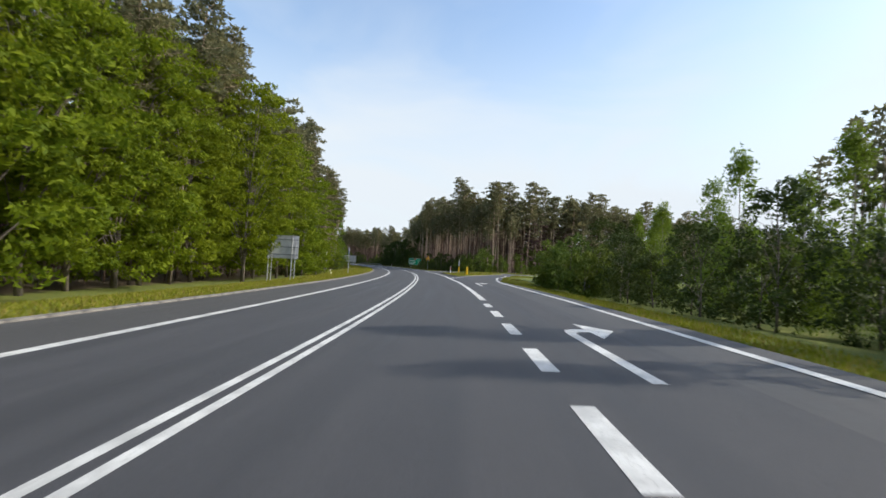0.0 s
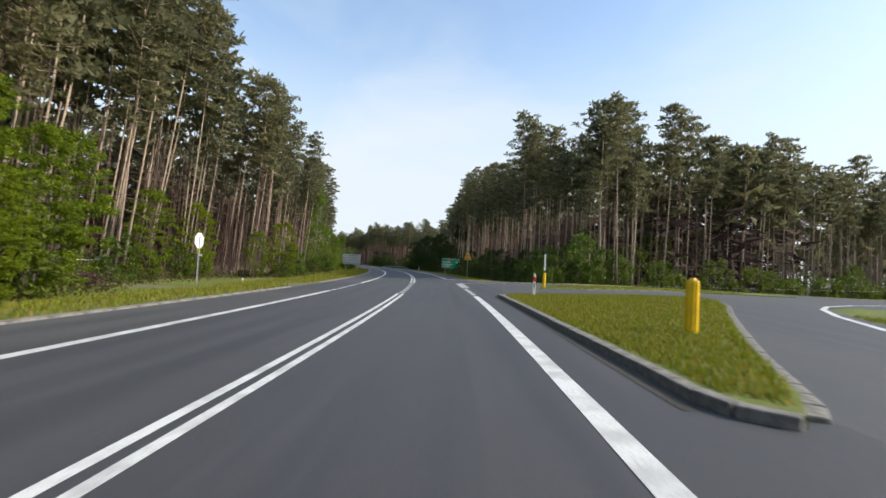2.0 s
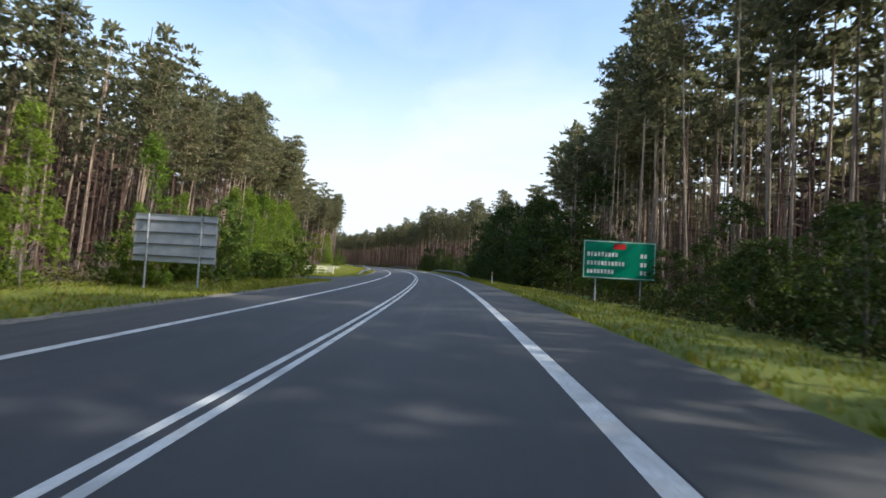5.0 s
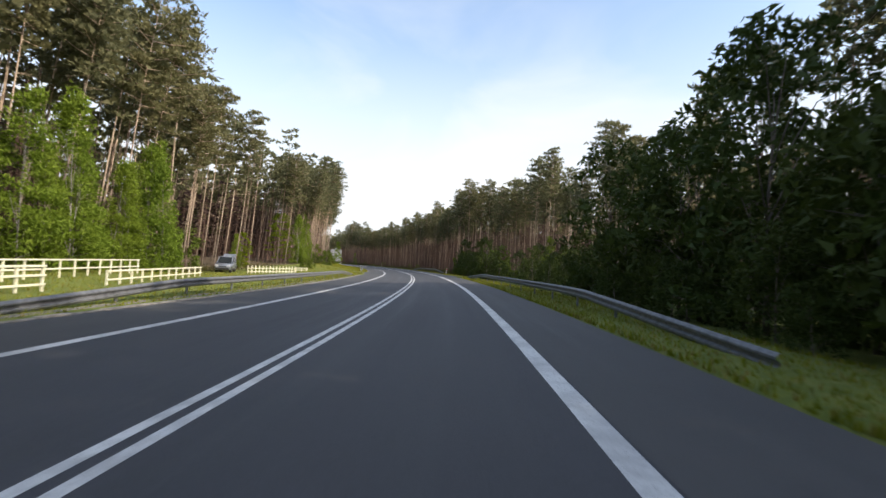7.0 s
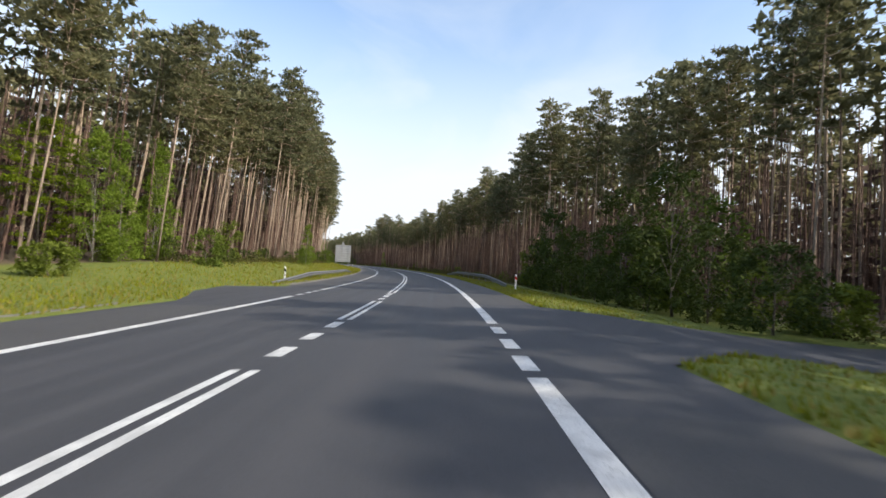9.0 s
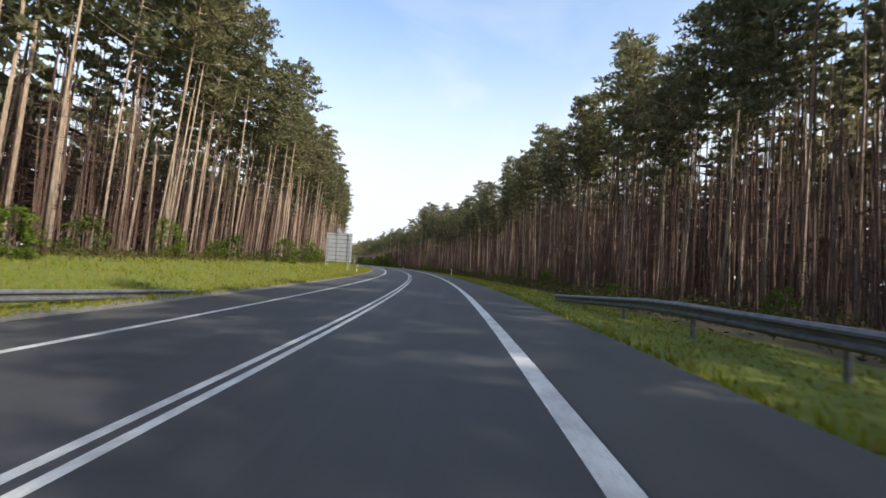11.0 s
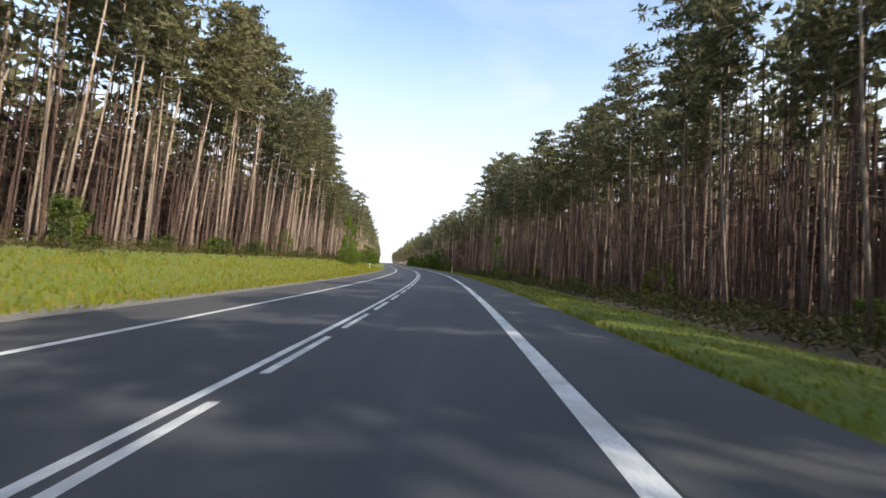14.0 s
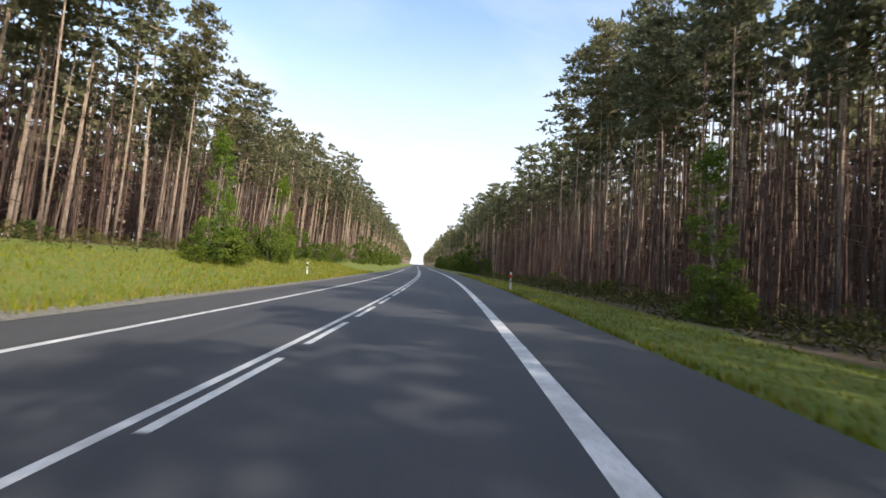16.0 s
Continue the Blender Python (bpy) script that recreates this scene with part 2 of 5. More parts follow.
def part_mesh(name, me, mat, parent=None, label="", smooth=False):
    me.materials.append(mat)
    if smooth:
        me.shade_smooth()
    ob = new(name, me)
    if parent is not None:
        ob.parent = parent
    if label:
        tagged(ob, label)
    return ob


def mesh_from(name, verts, faces):
    me = bpy.data.meshes.new(name)
    me.from_pydata(verts, [], faces)
    me.update()
    return me


def leaf_mesh(name, v):
    """A mesh of loose triangles, three rows of v each."""
    me = bpy.data.meshes.new(name)
    me.vertices.add(len(v))
    me.vertices.foreach_set("co", np.asarray(v, np.float32).ravel())
    me.loops.add(len(v))
    me.loops.foreach_set("vertex_index", np.arange(len(v), dtype=np.int32))
    me.polygons.add(len(v) // 3)
    me.polygons.foreach_set("loop_start", np.arange(0, len(v), 3, dtype=np.int32))
    me.update(calc_edges=True)
    return me


def box(bm, lo, hi, bevel=0.0, m=None):
    """An axis box from corner to corner, bevelled."""
    r = bmesh.ops.create_cube(bm, size=1.0)
    vs = r["verts"]
    for v in vs:
        v.co = Vector([a + (b - a) * (c + 0.5) for a, b, c in zip(lo, hi, v.co)])
    if bevel:
        es = {e for v in vs for e in v.link_edges}
        out = bmesh.ops.bevel(bm, geom=list(es), offset=bevel, segments=2, affect="EDGES", profile=0.5)
        vs = list({v for f in out["faces"] for v in f.verts} | {v for v in vs if v.is_valid})
    if m is not None:
        bmesh.ops.transform(bm, matrix=m, verts=[v for v in vs if v.is_valid])
    return bm


def tube(bm, pts, radii, sides=8, caps=True):
    """A round bar through the points."""
    rings = []
    for i, p in enumerate(pts):
        p = Vector(p)
        a = Vector(pts[max(i - 1, 0)])
        b = Vector(pts[min(i + 1, len(pts) - 1)])
        q = (b - a).to_track_quat("Z", "Y")
        rings.append([bm.verts.new(p + q @ Vector((radii[i] * math.cos(k * 2 * math.pi / sides), radii[i] * math.sin(k * 2 * math.pi / sides), 0))) for k in range(sides)])
    for r0, r1 in zip(rings, rings[1:]):
        for k in range(sides):
            bm.faces.new((r0[k], r0[(k + 1) % sides], r1[(k + 1) % sides], r1[k]))
    if caps:
        bm.faces.new(rings[0][::-1])
        bm.faces.new(rings[-1])
    return bm


def prism(bm, outline, y0, y1):
    """A flat shape given in x and z, thick from y0 to y1."""
    a = [bm.verts.new((x, y0, z)) for x, z in outline]
    b = [bm.verts.new((x, y1, z)) for x, z in outline]
    n = len(outline)
    bm.faces.new(a)
    bm.faces.new(b[::-1])
    for i in range(n):
        bm.faces.new((a[i], b[i], b[(i + 1) % n], a[(i + 1) % n]))
    bmesh.ops.recalc_face_normals(bm, faces=bm.faces[:])
    return bm


def thing(name, label, category, group=""):
    return tagged(new(name), label, category, group)


# ---------------------------------------------------------------- the shape of the ground
def poly_inside(poly, s, d):
    s, d = np.asarray(s, float), np.asarray(d, float)
    res = np.zeros(np.broadcast(s, d).shape, bool)
    n = len(poly)
    for i in range(n):
        (x0, y0), (x1, y1) = poly[i], poly[(i + 1) % n]
        if y0 == y1:
            continue
        c = ((y0 > d) != (y1 > d)) & (s < (x1 - x0) * (d - y0) / (y1 - y0) + x0)
        res ^= c
    return res


ROAD_RIGHT, ROAD_LEFT = -3.25, 8.5
JUNCTION = [(-120, -3.2), (-120, -5.2), (44, -5.2), (48.7, -6.1), (51.5, -6.7), (54, -7.1), (58.6, -8.3), (61.5, -9.6), (67.5, -10.9), (71.5, -12.6),
            (76.5, -15.6), (80, -24), (82, -45), (82, -80), (100, -80), (99.2, -20), (99.6, -12), (101.5, -7.5), (104.2, -5.6), (105, -4.4), (107.5, -3.6), (112, -3.2)]
ISLAND = [(60.0, -2.8), (60.5, -2.4), (67, -2.3), (78.2, -2.3), (79.2, -2.85), (80.6, -6.2), (81.3, -10.0), (80.3, -12.2), (78.3, -12.1), (75, -10.6), (71.5, -8.6), (67.5, -6.5), (63.8, -4.65), (60.8, -3.3)]
ISLAND_FAR = [(88.0, -5.9), (88.2, -9.0), (89.0, -12.5), (90.4, -17), (91.5, -26), (95.5, -26), (95.2, -16), (94.4, -11.5), (93.0, -8.8), (90.4, -6.6)]
DRIVE_RIGHT = [(258.5, -3.2), (260.2, -5.0), (260.8, -9), (261, -40), (266.5, -40), (266.5, -9), (267.2, -5.0), (269, -3.2)]
DRIVE_LEFT = [(267.3, 8.4), (270, 9.3), (273, 10.5), (277.4, 10.9), (278.4, 9.6), (279.5, 8.4)]
LAYBY_LEFT = [(179, 8.4), (181.5, 10), (182.5, 13), (182, 24), (189.5, 24), (190, 13), (191.5, 10.5), (196.5, 9.6), (198.5, 8.4)]
TRACK_LEFT = [(83.0, 8.4), (85, 9), (86.4, 11), (87.5, 16), (87, 40), (90, 40), (90.3, 16), (89.4, 12), (89.3, 9.6), (90.4, 8.4)]


def relief(s, d):
    """Height over the road's own plane."""
    left = np.interp(d, [8.6, 10.5, 14, 17, 30, 100, 400], [0.0, 0.08, 0.6, 1.0, 1.2, 0.8, 0.6])
    low = np.interp(s, [108, 128, 190, 205, 232, 249, 264, 285, 300, 390, 465, 560], [-0.55, 0.0, 0.1, 0.08, 0.04, -0.32, -0.3, 1.0, 1.1, 1.4, 1.75, 1.75])
    right = np.interp(-d, [3.4, 5.0, 8.0, 12, 30, 400], [0.0, -0.08, -0.45, -0.85, -0.9, -1.0])
    return np.where(d > 0, left * low, right)


def on_asphalt(s, d):
    r = (d > ROAD_RIGHT) & (d < ROAD_LEFT)
    for p in (JUNCTION, DRIVE_RIGHT, DRIVE_LEFT, LAYBY_LEFT, TRACK_LEFT):
        r = r | poly_inside(p, s, d)
    return r


def flat_zone(s, d):
    """The side roads and their verges keep to the road's plane."""
    k = np.interp(s, [40, 56, 101, 112], [0, 1, 1, 0]) * (np.asarray(d) < 0)
    return k


def gz(s, d):
    s, d = np.asarray(s, float), np.asarray(d, float)
    plane = -BANK * np.clip(d, -14, 14)
    return plane + relief(s, d) * (1 - flat_zone(s, d))


def place(s, d, z=0.0, turn=0.0):
    """The pose of a thing that stands at s, d and faces back along the road, turned by some degrees."""
    x, y = road_xy(s, d)
    return pose(float(x), float(y), float(gz(s, d)) + z, 0, 0, math.degrees(heading(s)) + turn)


def strip(name, s_rows, d_rows, lift, mat, parent=None):
    """A sheet in road coordinates, on the road's plane."""
    v, f = [], []
    nd = len(d_rows)
    for s in s_rows:
        for d in d_rows:
            x, y = road_xy(s, d)
            v.append((float(x), float(y), -BANK * max(min(d, 14), -14) + lift))
    for i in range(len(s_rows) - 1):
        for j in range(nd - 1):
            a = i * nd + j
            f.append((a, a + nd, a + nd + 1, a + 1))
    me = mesh_from(name, v, f)
    lane_attribute(me, [(s, d) for s in s_rows for d in d_rows])
    return part_mesh(name, me, mat, parent)


def lane_attribute(me, sd):
    at = me.attributes.new("lane", "FLOAT_VECTOR", "POINT")
    at.data.foreach_set("vector", np.array([(s, d, 0.0) for s, d in sd], np.float32).ravel())


def build_ground():
    ss = np.concatenate([np.arange(-120, -10, 10.0), np.arange(-10, 40, 2.0), np.arange(40, 115, 0.75), np.arange(115, 176, 2.5), np.arange(176, 208, 0.8),
                         np.arange(208, 255, 2.0), np.arange(255, 282, 0.75), np.arange(282, 520, 3.0), np.arange(520, 1690, 20.0), [1690]])
    dd = np.concatenate([[-420, -200, -110, -80], np.arange(-60, -26, 4.0), np.arange(-26, -12, 1.0), np.arange(-12, -3.3, 0.4), [-3.2, -2, 2, 7.5], np.arange(8.3, 14, 0.4),
                         np.arange(14, 30, 1.0), np.arange(30, 60, 5.0), [70, 100, 150, 260, 420]])
    sg, dg = np.meshgrid(ss, dd, indexing="ij")
    x, y = road_xy(sg, dg)
    z = gz(sg, dg)
    rough = np.array([[noise.noise((a * 0.35, b * 0.35, 3.0)) + 0.5 * noise.noise((a * 1.1, b * 1.1, 7.0)) for a, b in zip(ra, rb)] for ra, rb in zip(x, y)])
    z = z + 0.07 * rough * np.clip((np.maximum(dg - 9, -dg - 4.5)) / 4, 0, 1) + 0.03
    z = np.where(on_asphalt(sg, dg), z - 0.16, z)
    nd = len(dd)
    v = np.stack([x, y, z], -1).reshape(-1, 3)
    f = [(i * nd + j, (i + 1) * nd + j, (i + 1) * nd + j + 1, i * nd + j + 1) for i in range(len(ss) - 1) for j in range(nd - 1)]
    me = mesh_from("ground", v.tolist(), f)
    lit = np.clip((np.where(dg > 0, dg - left_front(sg) + 2.0, right_front(sg) - dg + np.interp(sg, [260, 310], [1.5, 6.0]))) / np.where(dg > 0, 4, np.interp(sg, [260, 310], [4, 2.5])), 0, 1)
    at = me.attributes.new("litter", "FLOAT", "POINT")
    at.data.foreach_set("value", lit.ravel().astype(np.float32))
    me.shade_smooth()
    ob = part_mesh("ground", me, GROUND)
    tagged(ob, "green grass verges running into brown pine litter", "ground", kind="structure")


def far_ground():
    """The land under the distant woods, a little lower than the verges."""
    bm = bmesh.new()
    bmesh.ops.create_circle(bm, cap_ends=True, segments=64, radius=5000)
    bmesh.ops.translate(bm, vec=(-200, 400, -2.2), verts=bm.verts[:])
    me = bpy.data.meshes.new("ground")
    bm.to_mesh(me)
    bm.free()
    at = me.attributes.new("litter", "FLOAT", "POINT")
    at.data.foreach_set("value", np.ones(len(me.vertices), np.float32))
    tagged(part_mesh("ground", me, GROUND), "brown litter under distant pine woods", "ground", kind="structure")


# front edges of the woods
def left_front(s):
    return np.interp(s, [-100, 56, 62, 80, 88, 106, 112, 118, 146, 192, 200, 258, 272, 286, 2000], [19, 19, 18.5, 19, 23, 22.5, 18, 17, 18, 19, 27, 27, 25, 18, 17.3])


def right_front(s):
    return -np.interp(s, [-100, 54, 58, 102, 104, 112, 180, 192, 245, 262, 300, 325, 2000], [34, 34, 78, 78, 17, 13, 13, 20, 20, 18.5, 17, 12.5, 12.5])


def along(a, b, step=2.0):
    n = max(2, int(math.ceil((b - a) / step)) + 1)
    return np.linspace(a, b, n).tolist()


def sheet(poly, lift, step=2.5, thick=0.0, follow=False):
    """A polygon in road coordinates, cut fine so that it follows the curve and the bank; thick gives it sides."""
    bm = bmesh.new()
    f = bm.faces.new([bm.verts.new((p[0], p[1], 0)) for p in poly])
    f.normal_update()
    bmesh.ops.triangulate(bm, faces=[f], quad_method="FIXED", ngon_method="EAR_CLIP")
    for axis in (0, 1):
        lo, hi = min(p[axis] for p in poly), max(p[axis] for p in poly)
        for c in np.arange(math.floor(lo / step) * step + step, hi, step):
            n = (1, 0, 0) if axis == 0 else (0, 1, 0)
            bmesh.ops.bisect_plane(bm, geom=bm.verts[:] + bm.edges[:] + bm.faces[:], plane_co=(c, c, 0), plane_no=n)
    if thick:
        r = bmesh.ops.extrude_face_region(bm, geom=bm.faces[:])
        for v in r["geom"]:
            if isinstance(v, bmesh.types.BMVert):
                v.co.z += thick
    for v in bm.verts:
        d = v.co.y
        x, y = road_xy(v.co.x, d)
        base = float(gz(v.co.x, d)) if follow else -BANK * max(min(d, 14), -14)
        v.co = (float(x), float(y), v.co.z + base + lift)
    bmesh.ops.recalc_face_normals(bm, faces=bm.faces[:])
    if not thick and sum(g.normal.z for g in bm.faces) < 0:
        bmesh.ops.reverse_faces(bm, faces=bm.faces[:])
    return bm


def fan(name, poly, lift, mat, parent=None, follow=False):
    ob = part(name, sheet(poly, lift, follow=follow), mat, parent)
    lane_attribute(ob.data, [(v.co.y * 0.5, v.co.x) for v in ob.data.vertices])
    return ob


build_ground()
far_ground()
road = strip("road", np.concatenate([np.arange(-120, 540, 3.0), np.arange(540, 1690, 15.0)]).tolist(), [ROAD_RIGHT, -1.2, 2.2, 5.7, ROAD_LEFT], 0.0, ASPHALT)
tagged(road, "two-lane dark grey asphalt road curving left", "road", kind="structure")
side_road = fan("side_road", [(-60, -5.2)] + JUNCTION[2:] + [(-60, -3.2)], -0.004, ASPHALT_OLD)
tagged(side_road, "grey asphalt turning lane and side road mouth", "road", kind="structure")
for poly, mat, lab in ((DRIVE_RIGHT, ASPHALT, "narrow asphalt forest drive"), (DRIVE_LEFT, ASPHALT, "narrow asphalt drive across the verge"),
                       (LAYBY_LEFT, ASPHALT_OLD, "worn asphalt entry to a lay-by"), (TRACK_LEFT, SAND, "pale sandy forest track")):
    tagged(fan("side_road", poly, -0.006, mat, None, True), lab, "road", kind="structure")


# dusty worn shoulders outside the edge lines, and a crumbling gravel rim along the far verge
SHOULDER = make_asphalt("dusty_asphalt", (0.054, 0.0525, 0.051), 0.45)
for a, b, d0, d1 in ((112, 256, ROAD_RIGHT, -1.33), (269, 1000, ROAD_RIGHT, -1.33), (-30, 81, 5.96, ROAD_LEFT), (92, 178, 5.96, ROAD_LEFT), (199, 266, 5.96, ROAD_LEFT), (280, 1000, 5.96, ROAD_LEFT)):
    tagged(strip("road_shoulder", along(a, b, 3.0), np.linspace(d0, d1, 4).tolist(), 0.004, SHOULDER), "pale dusty asphalt shoulder beside the edge line", "road", kind="structure")


def gravel_rim(s0, s1, d0, wide, seed):
    """A thin strip of loose grit with a ragged outer edge."""
    rng = np.random.default_rng(seed)
    ss = along(s0, s1, 0.6)
    v, f = [], []
    for s in ss:
        for d in (d0, d0 + wide * rng.uniform(0.45, 1.2)):
            x, y = road_xy(s, d)
            v.append((float(x), float(y), float(gz(s, d)) + (0.055 if d > d0 else 0.012)))
    f = [(2 * i, 2 * i + 1, 2 * i + 3, 2 * i + 2) for i in range(len(ss) - 1)]
    me = mesh_from("gravel_strip", v, f)
    tagged(part_mesh("gravel_strip", me, GRIT), "ragged strip of pale grit between asphalt and grass", "gravel", kind="structure")


GRIT = plain("pale_grit", (0.20, 0.185, 0.15), 0.95, 0, 0.35, 9.0)
gravel_rim(281, 520, 8.45, 0.8, 1)
gravel_rim(112, 176, 8.45, 0.6, 2)
gravel_rim(200, 266, 8.85, 0.5, 3)


# ---------------------------------------------------------------- road markings
def marking(name, s0, s1, d, width, lift=0.004, label=""):
    return strip(name, along(s0, s1, 3.0), [d - width / 2, d + width / 2], lift, ROAD_PAINT, MARKS)


def free_marking(name, pts):
    """A painted shape from its corners in road coordinates."""
    bm = bmesh.new()
    vs = []
    for s, d in pts:
        x, y = road_xy(s, d)
        vs.append(bm.verts.new((float(x), float(y), -BANK * d + 0.005)))
    f = bm.faces.new(vs)
    f.normal_update()
    bmesh.ops.triangulate(bm, faces=[f])
    bmesh.ops.recalc_face_normals(bm, faces=bm.faces[:])
    return part(name, bm, ROAD_PAINT, MARKS)


def band(name, line, width):
    """A painted band along a bent line in road coordinates."""
    pts = np.array(line, float)
    t = np.gradient(pts, axis=0)
    t /= np.linalg.norm(t, axis=1)[:, None]
    n = np.stack([-t[:, 1], t[:, 0]], 1) * width / 2
    v = []
    for (s, d), o in zip(pts, n):
        for k in (1, -1):
            x, y = road_xy(s + o[0] * k, d + o[1] * k)
            v.append((float(x), float(y), -BANK * (d + o[1] * k) + 0.005))
    f = [(2 * i, 2 * i + 1, 2 * i + 3, 2 * i + 2) for i in range(len(pts) - 1)]
    return part_mesh(name, mesh_from(name, v, f), ROAD_PAINT, MARKS)


MARKS = tagged(new("road_markings"), "white painted lines and arrows on the asphalt", "road marking", kind="structure")
CENTRE, LEFT_LINE, RIGHT_LINE = 2.255, 5.816, -1.184
for a, b in ((-30, 79.2), (93.6, 189.0), (195.2, 257.5), (263.2, 269.45), (275.2, 346.0)):
    marking("solid_line", a, b, CENTRE + 0.12, 0.12)
    marking("solid_line", a, b, CENTRE - 0.12, 0.12)
for a, b, n in ((79.2, 93.6, 7),):
    st = (b - a) / (n + 0.45)
    for k in range(n):
        marking("dash", a + st * (k + 0.35), a + st * (k + 0.35) + 0.58 * st, CENTRE, 0.24).data.materials[0] = FADED_PAINT
for a, b in ((189.9, 190.7), (191.3, 192.4), (193.1, 194.1), (258.4, 259.2), (260.0, 260.8), (261.7, 262.7), (270.4, 271.2), (272.0, 273.0), (273.7, 274.6)):
    marking("dash", a, b, CENTRE, 0.24)
marking("solid_line", 346.0, 1400, CENTRE + 0.12, 0.12)
for k in range(60):
    _a = 347.3 + 4.145 * k
    marking("dash", _a, _a + 2.95, CENTRE - 0.12, 0.12)
for a, b in ((-30, 80.4), (91.1, 190.0), (195.5, 271.2), (276.3, 1400)):
    marking("solid_line", a, b, LEFT_LINE, 0.24 if b < 1000 else 0.2)
for a, b, n in ((80.4, 90.9, 6),):
    st = (b - a) / (n + 0.45)
    for k in range(n):
        marking("dash", a + st * (k + 0.4), a + st * (k + 0.4) + 0.55 * st, LEFT_LINE, 0.2)
for a, b in ((190.8, 191.6), (192.3, 193.2), (193.9, 194.9), (272.0, 272.8), (273.5, 274.2), (274.9, 275.6)):
    marking("dash", a, b, LEFT_LINE, 0.2)
_s = np.linspace(19.1, 78.3, 21)
band("solid_line", list(zip(_s, np.interp(_s, [16, 40, 45, 52, 57, 79], [RIGHT_LINE, RIGHT_LINE, -1.08, -1.06, -1.17, RIGHT_LINE]))), 0.24)
for a, b in ((108.9, 257.5), (263.1, 1400)):
    marking("solid_line", a, b, RIGHT_LINE, 0.24)
for a, b in ((-8.5, -6.8), (-5.1, -3.4), (-1.7, 0.0), (2.9, 4.7), (6.2, 7.95), (9.55, 11.35), (12.9, 14.55), (15.9, 17.3)):
    marking("dash", a, b, -1.14, 0.23)
for a in (79.4, 81.0, 82.6, 84.2):
    marking("dash", a, a + 0.95, RIGHT_LINE, 0.24)
for a in (257.9, 259.6, 261.4):
    marking("dash", a, a + 1.05, RIGHT_LINE, 0.24)
# gore, stop wedge and the turning lines
band("line", [(49.6, -1.22), (51.3, -1.4), (52.9, -1.68), (54.4, -2.1), (55.8, -2.6), (57.0, -3.05)], 0.24)
free_marking("wedge", [(87.0, -1.07), (94.6, -1.1), (95.3, -1.75), (91, -1.66), (87.2, -1.58)]).data.materials[0] = FADED_PAINT
band("line", [(95.4, -1.5), (96.8, -3.0), (98.2, -4.6), (99.2, -5.9)], 0.2)
band("line", [(112, -1.19), (109.4, -1.22), (107.6, -1.46), (106.2, -1.95), (105.2, -2.6), (104.5, -3.4), (103.9, -4.3), (102.2, -6.2), (100.2, -9), (99.2, -12.4), (98.9, -20), (98.8, -40)], 0.2)
band("line", [(-120, -4.65), (-60, -4.65), (0, -4.65), (20, -4.6), (40, -4.65), (46, -5.25), (49.7, -5.8), (53.9, -6.5), (57, -7.2), (59.5, -8.1), (61.6, -8.9), (64.5, -9.5), (68, -10.4), (72, -12.4), (75.0, -14.3), (76.8, -15.9), (78.0, -18.0), (78.7, -21.0), (79.2, -26.0), (79.6, -34.0)], 0.2)


# a dark oval shadow painted on the asphalt, the tar-sealed joint at the side road's mouth, and the ghost of a give-way
# line
SEAL_AND_SHADOW = plain("seal_and_shadow", (0.036, 0.036, 0.038), 0.75, 0, 0.2, 4.0)
_p = [(88.5 + 0.3 * math.cos(a) * (1 + 0.2 * math.sin(3 * a)), -2.75 + 0.72 * math.sin(a) * (1 + 0.1 * math.sin(2 * a))) for a in np.linspace(0, 2 * math.pi, 25)[:-1]]
free_marking("shadow_patch", _p).data.materials[0] = SEAL_AND_SHADOW
for a, b, d0, d1 in ((79.3, 84.0, 2.28, 2.25), (84.0, 89.2, 2.25, 2.3), (89.2, 93.4, 2.3, 2.27)):
    band("sealed_joint", [(a, d0 + 0.14), (a + (b - a) / 2, (d0 + d1) / 2 + 0.15), (b, d1 + 0.14)], 0.035).data.materials[0] = SEAL_AND_SHADOW
band("sealed_crack", [(86.9, -3.2), (87.2, -3.5), (87.4, -4.1), (87.9, -4.5)], 0.06).data.materials[0] = SEAL_AND_SHADOW
for a, d in ((96.6, -5.7), (96.2, -6.3), (95.5, -6.9), (94.9, -7.5)):
    band("worn_dash", [(a, d), (a - 0.15, d - 0.25), (a - 0.3, d - 0.45)], 0.07).data.materials[0] = FADED_PAINT


def turn_arrow(s, d):
    """Right-turn arrow of a turning lane: a long shaft that bends into a barbed head."""
    free_marking("arrow_shaft", [(s, d - 0.09), (s, d + 0.09), (s + 4.3, d + 0.09), (s + 4.75, d + 0.02), (s + 4.95, d - 0.2), (s + 4.95, d - 0.44), (s + 4.5, d - 0.44), (s + 4.45, d - 0.2), (s + 4.2, d - 0.09)])
    free_marking("arrow_head", [(s + 6.0, d - 0.441), (s + 3.55, d - 0.441), (s + 4.75, d - 1.0)])


STAINED = make_asphalt("stained_asphalt", (0.0385, 0.0385, 0.041))
for a, b, wide in ((71.0, 88.0, 0.2), (72.5, 86.5, 0.3)):
    strip("tyre_stain", along(a, b, 2.0), [-0.24 - wide / 2, -0.24 + wide / 2], 0.003 + 0.004 * wide, STAINED, MARKS)

turn_arrow(5.7, -2.27)
turn_arrow(33.2, -2.4)


# ---------------------------------------------------------------- woods

